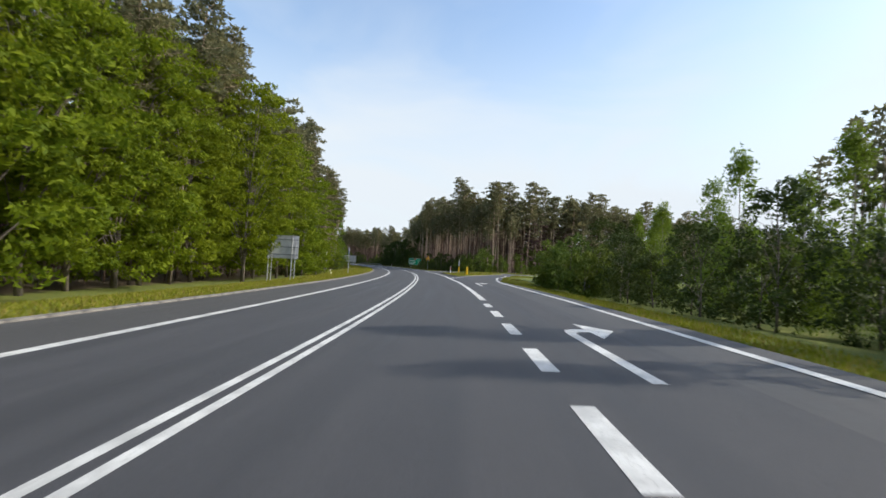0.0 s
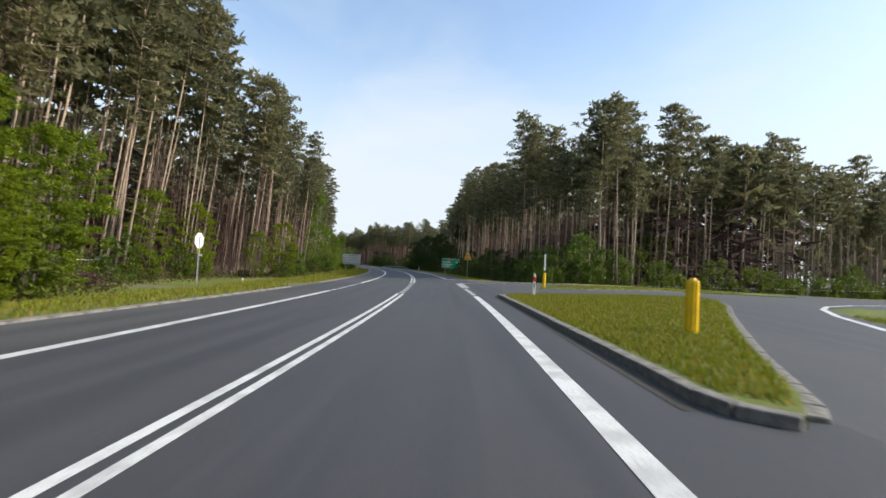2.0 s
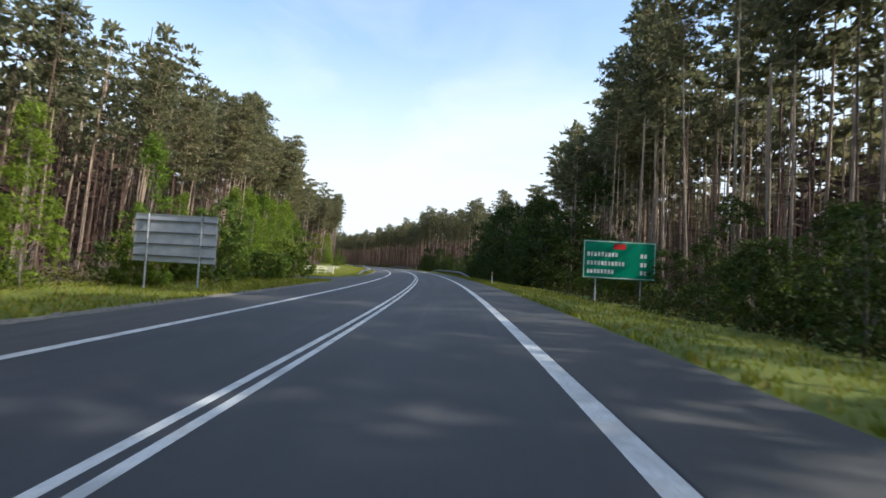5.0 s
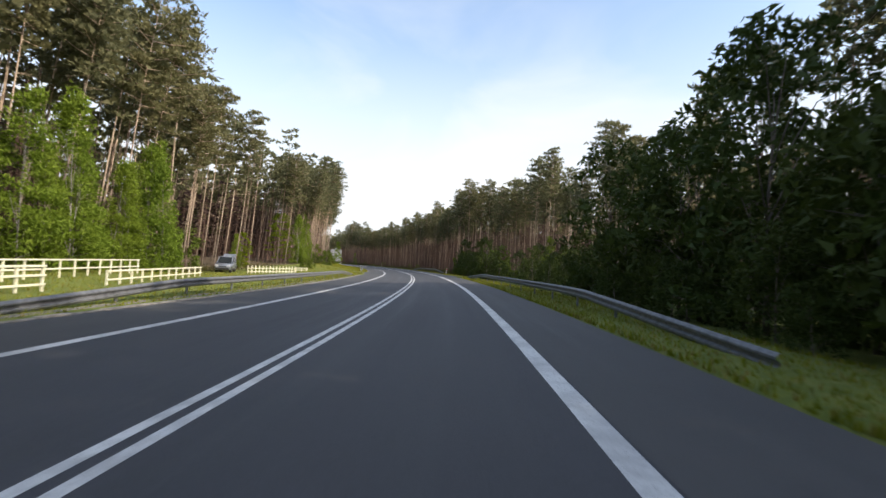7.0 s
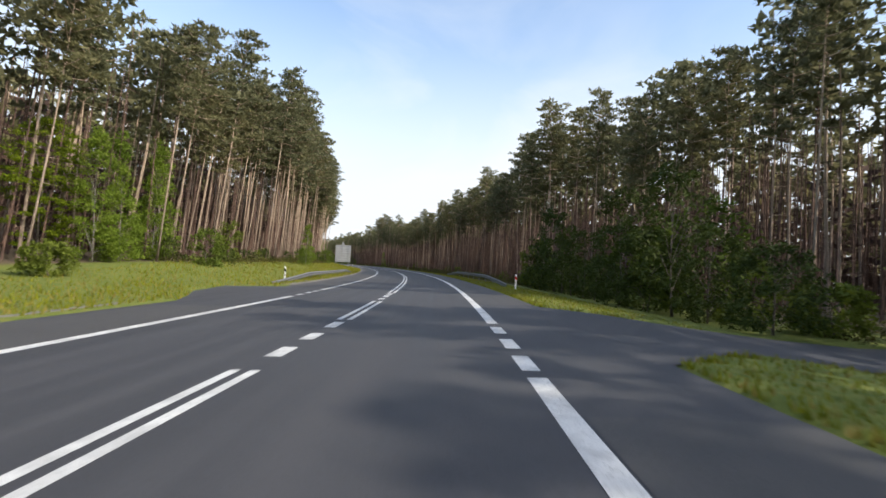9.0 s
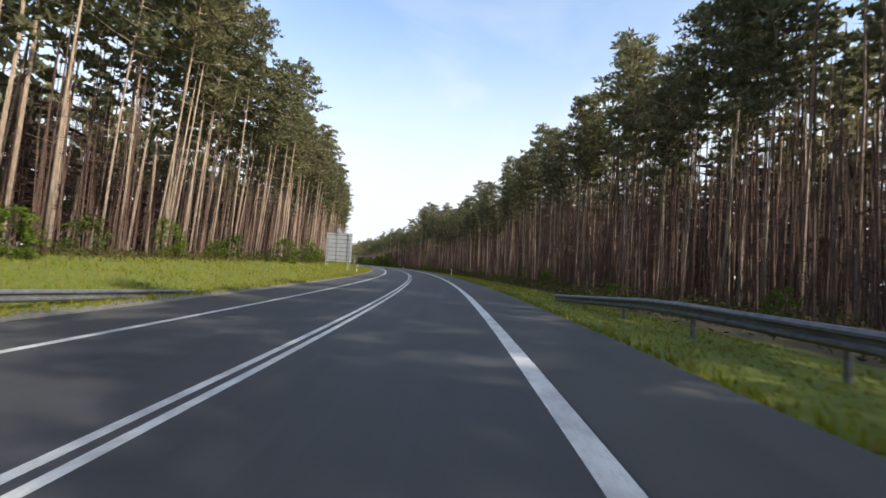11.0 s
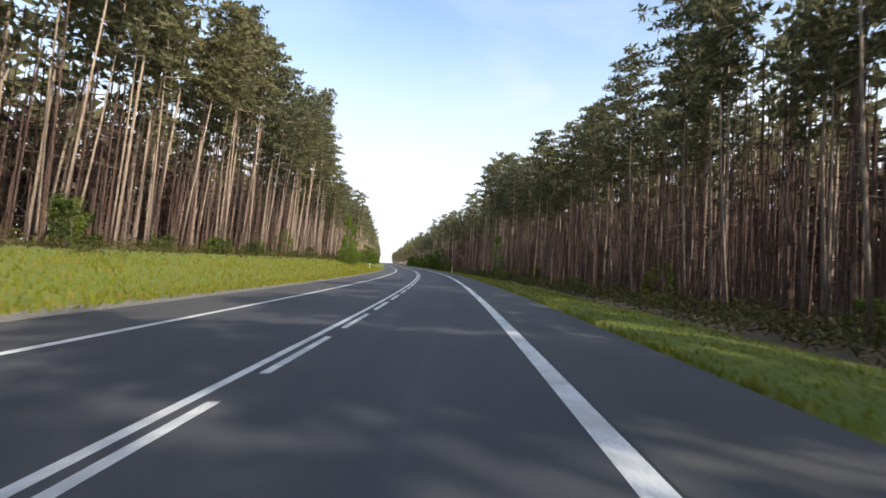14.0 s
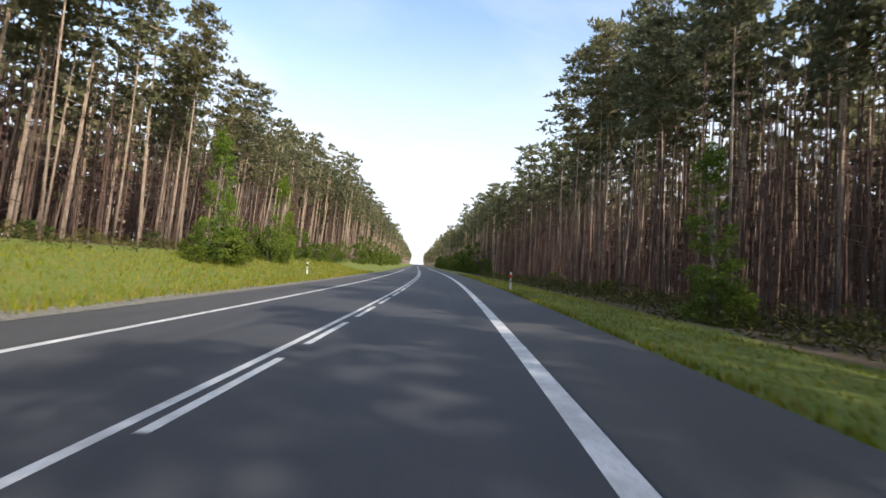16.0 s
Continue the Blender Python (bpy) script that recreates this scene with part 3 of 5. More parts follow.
def leaf_tris(centres, size, rng, flat=0.0, aspect=0.6):
    """Loose triangles round the centres, turned at random; flat pulls them level."""
    n = len(centres)
    u = rng.normal(size=(n, 3))
    w = rng.normal(size=(n, 3))
    w[:, 2] += flat * 3
    u /= np.linalg.norm(u, axis=1)[:, None]
    u = u - w * (np.sum(u * w, 1) / np.sum(w * w, 1))[:, None]
    u /= np.linalg.norm(u, axis=1)[:, None] + 1e-9
    v = np.cross(w, u)
    v /= np.linalg.norm(v, axis=1)[:, None] + 1e-9
    sz = size * rng.uniform(0.6, 1.35, n)[:, None]
    a, b = u * sz, v * sz * aspect
    return np.stack([centres - a - b * 0.5, centres + a - b * 0.5 * rng.uniform(-1, 1, (n, 1)), centres + b], 1).reshape(-1, 3)


def clump_points(blobs, per, rng, hollow=0.55):
    """Points in flattened lumps: each blob is x, y, z, radius, height."""
    out = []
    for bx, by, bz, r, h in blobs:
        p = rng.normal(size=(per, 3))
        p /= np.linalg.norm(p, axis=1)[:, None]
        p *= (hollow + (1 - hollow) * rng.uniform(0, 1, per) ** 0.6)[:, None]
        out.append(p * (r, r, h) + (bx, by, bz))
    return np.concatenate(out)


def trunk_curve(h, lean, rng, n=7):
    p = [rng.uniform(-1, 1, 2) * lean for _ in range(3)]
    z = np.linspace(0, h, n)
    u = z / h
    x = p[0][0] * u + p[1][0] * np.sin(u * 3.0) * 0.5
    y = p[0][1] * u + p[1][1] * np.sin(u * 3.0) * 0.5
    return [(float(a), float(b), float(c)) for a, b, c in zip(x, y, z)]


def needle_tris(pads, per, size, rng, thin=0.3):
    """Sprays of needles: slender triangles that point outwards and up from the middle of each level pad."""
    pads = np.repeat(np.asarray(pads, float), per, axis=0)
    n = len(pads)
    way = rng.normal(size=(n, 3))
    way[:, 2] = np.abs(way[:, 2]) * 0.75 - 0.2
    way /= np.linalg.norm(way, axis=1)[:, None]
    c = pads[:, :3] + way * pads[:, 3:4] * rng.uniform(0.1, 1.0, (n, 1)) ** 0.7 * np.concatenate([np.ones((n, 2)), pads[:, 4:5] / pads[:, 3:4]], 1)
    axis = way + rng.normal(size=(n, 3)) * 0.45
    axis /= np.linalg.norm(axis, axis=1)[:, None]
    side = np.cross(axis, rng.normal(size=(n, 3)))
    side /= np.linalg.norm(side, axis=1)[:, None] + 1e-9
    ln = size * rng.uniform(0.65, 1.35, (n, 1))
    w = ln * thin * rng.uniform(0.75, 1.3, (n, 1))
    return np.stack([c - side * w, c + side * w, c + axis * ln], 1).reshape(-1, 3)


def pine_shape(rng, h, crown_from, branches, per, size, spread, thin=0.3):
    """Level boughs that carry flat pads of needles, short and dense at the top, thin and broken below."""
    line = trunk_curve(h, 0.5, rng)
    zs, xs, ys = [c[2] for c in line], [c[0] for c in line], [c[1] for c in line]
    pads, arms = [], []
    turn = rng.uniform(0, 6.28)
    for i in range(branches):
        v = (i + rng.uniform(0, 1)) / branches
        u = crown_from + (0.985 - crown_from) * v ** 0.85
        round_top = math.sqrt(max(0.05, 1.0 - max(0.0, (v - 0.3) / 0.74) ** 2.2))
        reach = spread * round_top * rng.uniform(0.45, 1.1) * (1.0 if v > 0.22 else rng.uniform(0.35, 0.95))
        turn += 2.4 + rng.uniform(-0.5, 0.5)
        z = u * h
        tx, ty = float(np.interp(z, zs, xs)), float(np.interp(z, zs, ys))
        rise = rng.uniform(-0.05, 0.28) + 0.25 * v
        for k in (0.98, 0.66, 0.4)[:3 if reach > 1.1 else 2]:
            a = turn + rng.uniform(-0.4, 0.4)
            r = rng.uniform(0.38, 0.7) * (0.65 + 0.35 * round_top)
            pads.append((tx + math.cos(a) * reach * k, ty + math.sin(a) * reach * k, z + reach * k * rise + rng.uniform(-0.12, 0.15), r, r * rng.uniform(0.34, 0.6)))
        arms.append(((tx, ty, z - 0.1 * reach), (tx + math.cos(turn) * reach, ty + math.sin(turn) * reach, z + reach * rise - 0.05)))
    pads.append((line[-1][0], line[-1][1], h - 0.25, 0.5, 0.45))
    return line, arms, needle_tris(pads, per, size, rng, thin)


def build_pine(seed, h, crown_from, spread, name="pine_tree"):
    rng = np.random.default_rng(seed)
    line, arms, lq = pine_shape(rng, h, crown_from, 34, 30, 0.31, spread, 0.27)
    tree = thing(name, "tall Scots pine with a bare reddish trunk and a dark crown", "tree", "pines along the road")
    bm = bmesh.new()
    r0 = 0.026 + 0.0025 * h
    tube(bm, line, [r0 * (1.25 if i == 0 else 1.0 - 0.8 * i / (len(line) - 1)) for i in range(len(line))], 9)
    for a, b in arms:
        mid = [(p + q) / 2 for p, q in zip(a, b)]
        mid[2] -= 0.08
        tube(bm, [a, mid, b], [0.042, 0.028, 0.01], 3, False)
    for _ in range(16):
        u = rng.uniform(0.22, crown_from + 0.08) * h
        an = rng.uniform(0, 6.28)
        ln = rng.uniform(0.3, 1.5)
        tx, ty = np.interp(u, [c[2] for c in line], [c[0] for c in line]), np.interp(u, [c[2] for c in line], [c[1] for c in line])
        tube(bm, [(tx, ty, u), (tx + ln * math.cos(an), ty + ln * math.sin(an), u + ln * rng.uniform(-0.3, 0.2))], [0.02, 0.006], 3, False)
    part("trunk", bm, PINE_BARK, tree, smooth=True)
    part_mesh("crown", leaf_mesh("crown", lq), NEEDLES, tree)
    return tree


def build_broadleaf(seed, h, width, low, leaves, bark, name, label, category, group, blobs=70, per=75, size=0.26, trunk_r=0.17, limb=3, cone=False, flat=1.0):
    """A tree or shrub: trunk, forked limbs, and many clumps of leaves with gaps."""
    rng = np.random.default_rng(seed)
    tree = thing(name, label, category, group)
    line = trunk_curve(h * 0.9, 0.6 * width / 4, rng)
    bm = bmesh.new()
    tube(bm, line, [trunk_r * (1.3 if i == 0 else 1.0 - 0.85 * i / (len(line) - 1)) for i in range(len(line))], 8)
    bl = []
    for k in range(blobs):
        u = low + (1 - low) * rng.uniform(0, 1)
        prof = math.sin(math.pi * min(1.0, max(0.0, (u - low) / (1 - low) * 0.86 + 0.12))) ** 0.5
        if cone:
            u = low + (1 - low) * rng.uniform(0, 1) ** 1.35
            prof = 0.1 + 0.9 * (1 - (u - low) / (1 - low)) ** 0.8
        a = rng.uniform(0, 6.28)
        reach = width * prof * rng.uniform(0.35, 1.0) ** 0.6
        x0, y0 = np.interp(u * h * 0.8, [c[2] for c in line], [c[0] for c in line]), np.interp(u * h * 0.8, [c[2] for c in line], [c[1] for c in line])
        end = (x0 + reach * math.cos(a), y0 + reach * math.sin(a), u * h)
        r = rng.uniform(0.08, 0.2) * width + 0.22
        bl.append((*end, r * rng.uniform(0.8, 1.2), r * rng.uniform(0.6, 1.15) * flat))
        if k % limb == 0:
            st = max(0.1, u - 0.18) * h * 0.8
            tube(bm, [(float(np.interp(st, [c[2] for c in line], [c[0] for c in line])), float(np.interp(st, [c[2] for c in line], [c[1] for c in line])), st),
                      (x0 + reach * 0.5 * math.cos(a), y0 + reach * 0.5 * math.sin(a), u * h * 0.93), end], [trunk_r * 0.35, trunk_r * 0.2, 0.012], 5, False)
    part("trunk", bm, bark, tree, smooth=True)
    pts = clump_points(bl, per, rng, 0.3)
    lq = leaf_tris(pts, size, rng, 0.12, 0.42 if cone else 0.6)
    part_mesh("crown", leaf_mesh("crown", lq), leaves, tree)
    return tree


def left_scale(s):
    return float(np.interp(s, [0, 45, 62, 72, 84, 98, 110, 118, 130, 150, 190, 205, 250, 264, 272, 286, 300, 317, 350, 402, 440, 464, 478, 497, 503, 526, 560], [0.9, 0.95, 0.94, 0.91, 1.05, 1.24, 1.2, 1.0, 0.86, 0.76, 0.8, 1.08, 1.25, 1.2, 1.08, 0.85, 0.93, 1.12, 1.12, 0.97, 1.03, 1.1, 0.87, 0.68, 0.72, 0.9, 1.0]))


def right_scale(s):
    return float(np.interp(s, [100, 112, 126, 190, 235, 260, 290, 300, 322, 345, 385, 445, 470, 494, 512, 560], [0.82, 0.82, 1.08, 1.1, 0.98, 0.86, 0.98, 0.98, 1.0, 0.95, 0.92, 0.86, 0.94, 1.16, 1.02, 1.08]))


def to_road(x, y):
    """The place along and beside the road of a point on the map."""
    k = int(np.argmin((_X - x) ** 2 + (_Y - y) ** 2))
    t = _T[k]
    return float(_S[k]), float(-((x - _X[k]) * math.cos(t) + (y - _Y[k]) * math.sin(t)))


def beyond_side_road(s, d):
    """True on the wooded side of the side road."""
    x, y = road_xy(s, d)
    bx, by = road_xy(108, -15)
    t = float(heading(104)) + radians(22)
    return -(x - bx) * math.sin(t) + (y - by) * math.cos(t) > -1.0


def lean_vector(s, d):
    """The wood on the inside of the bend tilts out over the road, shaped to fit the camera's view."""
    if d < 0:
        return Vector((0, 0, 0))
    t = float(heading(s))
    return Vector((math.cos(t) * 0.06 - math.sin(t) * 0.04, math.sin(t) * 0.06 + math.cos(t) * 0.04, 0))


def scatter(prototypes, spots, rng, spread=(0.88, 1.12), lean=False):
    """Copies of the prototypes at the spots; the prototypes themselves take the first spots."""
    used = set()
    for i, (s, d, k) in enumerate(spots):
        proto = prototypes[i % len(prototypes)]
        sc = k * rng.uniform(*spread)
        x, y = road_xy(s, d)
        m = pose(float(x), float(y), float(gz(s, d)) - 0.05, rng.uniform(-1.6, 1.6), rng.uniform(-1.6, 1.6), rng.uniform(0, 360))
        if lean and d > 0:
            ln = lean_vector(s, d) * rng.uniform(0.5, 1.5)
            at = m.translation.copy()
            m = Matrix.Translation(at) @ Matrix.Rotation(ln.length, 4, Vector((-ln.y, ln.x, 0))) @ Matrix.Translation(-at) @ m
        if proto.name not in used:
            used.add(proto.name)
            ob = proto
            ob.matrix_basis = m
        else:
            ob = copy_thing(proto, m)
        ob.scale = (sc * rng.uniform(0.92, 1.08), sc * rng.uniform(0.92, 1.08), sc)


def joined_woods(name, label, spots, protos, trunk_mat, leaf_mat, rng, trunk_r=0.09):
    """Many trees that nobody could count, as two meshes: trunks and needles."""
    lv, tv, tf = [], [], []
    for s, d, k in spots:
        line, lq = protos[rng.integers(len(protos))]
        x, y = road_xy(s, d)
        z = float(gz(s, d)) - 0.1
        a = rng.uniform(0, 6.28)
        c, n = math.cos(a), math.sin(a)
        k = k * rng.uniform(0.86, 1.12)
        rot = np.array([[c, -n, 0], [n, c, 0], [0, 0, 1.0]]) * k
        lean = lean_vector(s, d) * rng.uniform(0.5, 1.5)
        rot = np.array([[1, 0, lean.x], [0, 1, lean.y], [0, 0, 1.0]]) @ rot
        lv.append(lq @ rot.T + (x, y, z))
        ln = np.array([line[0], line[len(line) // 2], line[-1]]) @ rot.T + (x, y, z)
        base = len(tv)
        rr = trunk_r * rng.uniform(0.75, 1.25)
        for p, r in zip(ln, (rr * 1.1, rr * 0.8, rr * 0.25)):
            for q in range(5):
                tv.append((p[0] + r * math.cos(q * 1.2566), p[1] + r * math.sin(q * 1.2566), p[2]))
        for ring in (0, 5):
            for q in range(5):
                tf.append((base + ring + q, base + ring + (q + 1) % 5, base + ring + 5 + (q + 1) % 5, base + ring + 5 + q))
    root = tagged(new(name), label, "woods", kind="stuff")
    lv = np.concatenate(lv)
    tagged(part_mesh("needles", leaf_mesh("needles", lv), leaf_mat, root), kind="stuff")
    tagged(part_mesh("trunks", mesh_from("trunks", tv, tf), trunk_mat, root), kind="stuff")
    return root


def build_woods():
    rng = np.random.default_rng(5)
    pines = [build_pine(21 + i, h, cf, sp) for i, (h, cf, sp) in enumerate(((20, 0.58, 2.3), (21.5, 0.62, 2.0), (18.5, 0.54, 2.4), (21, 0.64, 2.2), (18, 0.6, 1.9), (19.5, 0.56, 2.5)))]
    front = []
    # left edge
    s = 20.0
    while s < 500:
        if not 80 < s < 90 and not 265 < s < 276:
            front.append((s, float(left_front(s)) + rng.uniform(-0.6, 2.6), left_scale(s)))
        s += rng.uniform(2.6, 4.8)
    s = 104.0
    while s < 500:
        if not 260 < s < 267:
            front.append((s, float(right_front(s)) - rng.uniform(-0.4, 2.6), right_scale(s)))
        s += rng.uniform(2.6, 4.8) if not 224 < s < 246 else rng.uniform(8.0, 12.0)
    for k in range(24):
        bx, by = road_xy(108, -15)
        t = float(heading(104)) + radians(22)
        front.append((*to_road(bx + (4 + 4.4 * k) * math.cos(t) - 0.5 * math.sin(t), by + (4 + 4.4 * k) * math.sin(t) + 0.5 * math.cos(t)), rng.uniform(0.98, 1.25) if k < 4 else rng.uniform(0.88, 1.12)))
    rng.shuffle(front)
    front = [tuple(f) for f in front][:298]
    scatter(pines, [(float(a), float(b), float(c)) for a, b, c in front], rng, lean=True)
    # the rows behind, and what lies far ahead
    small = []
    for i in range(8):
        r2 = np.random.default_rng(60 + i)
        line, _, lq = pine_shape(r2, r2.uniform(17.5, 21), r2.uniform(0.54, 0.66), 17, 8, 0.54, 2.3, 0.34)
        small.append((line, lq))
    tiny = []
    for i in range(5):
        r2 = np.random.default_rng(80 + i)
        line, _, lq = pine_shape(r2, r2.uniform(17, 20.5), r2.uniform(0.2, 0.5), 12, 3, 1.1, 2.2, 0.45)
        tiny.append((line, lq))
    dense = [(a, b) for a, _, b in (pine_shape(np.random.default_rng(70 + i), 19.5 + i % 3, 0.52, 18, 8, 0.53, 2.4, 0.34) for i in range(6))]
    for side, fr, sg in (("left", left_front, 1), ("right", right_front, -1)):
        spots = []
        for s in np.arange(-30, 540, 3.4):
            for row in range(1, 4):
                ss = s + rng.uniform(-1.3, 1.3)
                d = float(fr(ss)) + sg * (row * 3.7 + rng.uniform(-1.4, 1.4))
                if sg < 0 and (54 < ss < 104):
                    continue
                if sg > 0 and (84 < ss < 89 and row < 3 or 266 < ss < 275 and row < 3) or sg < 0 and 260.5 < ss < 267 and row < 2:
                    continue
                if sg < 0 and 224 < ss < 246 and rng.uniform() < 0.85:
                    continue
                spots.append((ss, d, left_scale(ss) if sg > 0 else right_scale(ss)))
        if sg > 0:
            for k in range(26):
                spots.append((rng.uniform(78, 104), rng.uniform(24, 36), 1.3))
        if sg < 0:
            # extra pines added behind the shrubs to shade sunlit patches on the road
            for k in range(46):
                spots.append((rng.uniform(186, 223), -rng.uniform(17, 34), 1.05))
            # the wood's edge turns away along the side road, straight across country
            bx, by = road_xy(108, -15)
            t = float(heading(104)) + radians(22)
            for k in range(260):
                a, b = rng.uniform(3, 260), rng.uniform(0, 1) ** 1.5 * 18
                q = to_road(bx + a * math.cos(t) - b * math.sin(t), by + a * math.sin(t) + b * math.cos(t))
                if q[1] < float(right_front(q[0])) - 1.0:
                    spots.append((*q, 0.98))
        spots = [q for q in spots if sg > 0 or beyond_side_road(q[0], q[1]) or q[0] < 50 or q[0] > 230]
        for s in np.arange(540, 720, 4.0):
            for row in range(0, 2):
                spots.append((s + rng.uniform(-1.5, 1.5), float(fr(s)) + sg * (row * 3.6 + rng.uniform(-1, 1)), 0.92))
        joined_woods("pine_wood", "dense pine plantation of straight bare trunks", spots, dense if sg > 0 else small, PINE_BARK, NEEDLES, rng)
        spots = []
        for s in np.arange(-40, 760, 4.5):
            for row in range(0, 4 if s < 540 else 5):
                ss = s + rng.uniform(-2, 2)
                if sg < 0 and (50 < ss < 104):
                    d = -82 - row * 5
                else:
                    d = float(fr(ss)) + sg * ((19.5 if s < 540 else 6.5) + row * 4.5 + rng.uniform(-1.5, 1.5))
                spots.append((ss, d, 0.93 if (180 if sg > 0 else 0) < s < 540 else 1.0))
        for s in np.arange(720, 1500, 7.0):
            for row in range(0, 3):
                spots.append((s + rng.uniform(-2, 2), float(fr(s)) + sg * (row * 4 + rng.uniform(-1, 1)), 1.0))
        if sg < 0:
            for k in range(130):
                a, b = rng.uniform(60, 280), rng.uniform(16, 50)
                q = to_road(bx + a * math.cos(t) - b * math.sin(t), by + a * math.sin(t) + b * math.cos(t))
                if q[1] < float(right_front(q[0])) - 12.0:
                    spots.append((*q, 1.0))
            spots = [q for q in spots if beyond_side_road(q[0], q[1]) or q[0] < 50 or q[0] > 230]
        joined_woods("pine_wood", "deep pine wood far from the road", spots, tiny, PINE_BARK, NEEDLES, rng, 0.16)


build_woods()


def far_canopy():
    """The forest that goes on behind the roadside rows, coarse and joined. Mostly unseen, added to block light between
    the trunks.
    """
    rng = np.random.default_rng(77)
    protos = []
    for i in range(4):
        r2 = np.random.default_rng(90 + i)
        line, _, lq = pine_shape(r2, r2.uniform(16, 19), 0.35, 6, 2, 1.8, 2.4, 0.5)
        protos.append((line, lq))
    spots = []
    for sg in (1, -1):
        for _ in range(1500):
            s, e = rng.uniform(-60, 720), rng.uniform(42, 210)
            d = sg * (18 + e)
            if sg < 0 and (s < 110 or not beyond_side_road(s, d)):
                continue
            spots.append((s, d, 0.85))
    joined_woods("pine_wood", "distant pine forest behind the roadside trees", spots, protos, PINE_BARK, NEEDLES, rng, 0.16)


far_canopy()


def thicket(label, n, zones, rng, twigs=7, reach=(0.5, 1.4), thick=0.05, stem=(0.035, 0.075), tall=(9, 16)):
    """Thin straight young stems, with dark twig triangles between them that put the wood's inner shade into colour,
    filling the wood behind its front trunks.
    """
    v, f, tv, tf = [], [], [], []
    for s0, s1, e0, e1, sg in zones:
        for _ in range(n):
            s = rng.uniform(s0, s1)
            fr = left_front(s) if sg > 0 else right_front(s)
            d = float(fr) + sg * rng.uniform(e0, e1)
            if (sg < 0 and 50 < s < 230 and not beyond_side_road(s, d)) or (sg > 0 and 82 < s < 88) or 258 < s < 276:
                continue
            x, y = road_xy(s, d)
            z, h, r = float(gz(s, d)) - 0.1, rng.uniform(*tall), rng.uniform(*stem)
            ln = lean_vector(s, d) * rng.uniform(0.3, 1.2)
            lx, ly = ln.x * h + rng.uniform(-0.35, 0.35), ln.y * h + rng.uniform(-0.35, 0.35)
            b = len(v)
            for zz, rr, k in ((z, r, 0), (z + h, r * 0.5, 1)):
                for q in range(4):
                    v.append((x + lx * k + rr * math.cos(q * 1.5708), y + ly * k + rr * math.sin(q * 1.5708), zz))
            f += [(b + q, b + (q + 1) % 4, b + 4 + (q + 1) % 4, b + 4 + q) for q in range(4)]
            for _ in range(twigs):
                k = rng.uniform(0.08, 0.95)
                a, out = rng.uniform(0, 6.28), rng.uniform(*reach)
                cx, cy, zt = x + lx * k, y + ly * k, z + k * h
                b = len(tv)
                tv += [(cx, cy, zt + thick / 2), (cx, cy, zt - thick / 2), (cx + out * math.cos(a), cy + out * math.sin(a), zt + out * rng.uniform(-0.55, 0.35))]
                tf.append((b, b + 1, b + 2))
    root = tagged(new("thicket"), label, "woods", kind="stuff")
    tagged(part_mesh("stems", mesh_from("stems", v, f), STEM_BARK, root), kind="stuff")
    tagged(part_mesh("twigs", mesh_from("twigs", tv, tf), DARK_TWIGS, root), kind="stuff")


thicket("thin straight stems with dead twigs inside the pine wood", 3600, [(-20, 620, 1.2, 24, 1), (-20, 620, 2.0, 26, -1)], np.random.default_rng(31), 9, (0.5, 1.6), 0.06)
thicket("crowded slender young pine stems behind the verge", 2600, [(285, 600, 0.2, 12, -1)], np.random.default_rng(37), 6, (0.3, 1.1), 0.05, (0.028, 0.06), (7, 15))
# broad dark triangles, added to close bright gaps and darken the wood's depth
thicket("dark brown fill that closes the gaps deep in the pine wood", 2700, [(-20, 760, 15, 40, 1), (60, 760, 16, 42, -1)], np.random.default_rng(33), 15, (1.2, 3.0), 0.5)


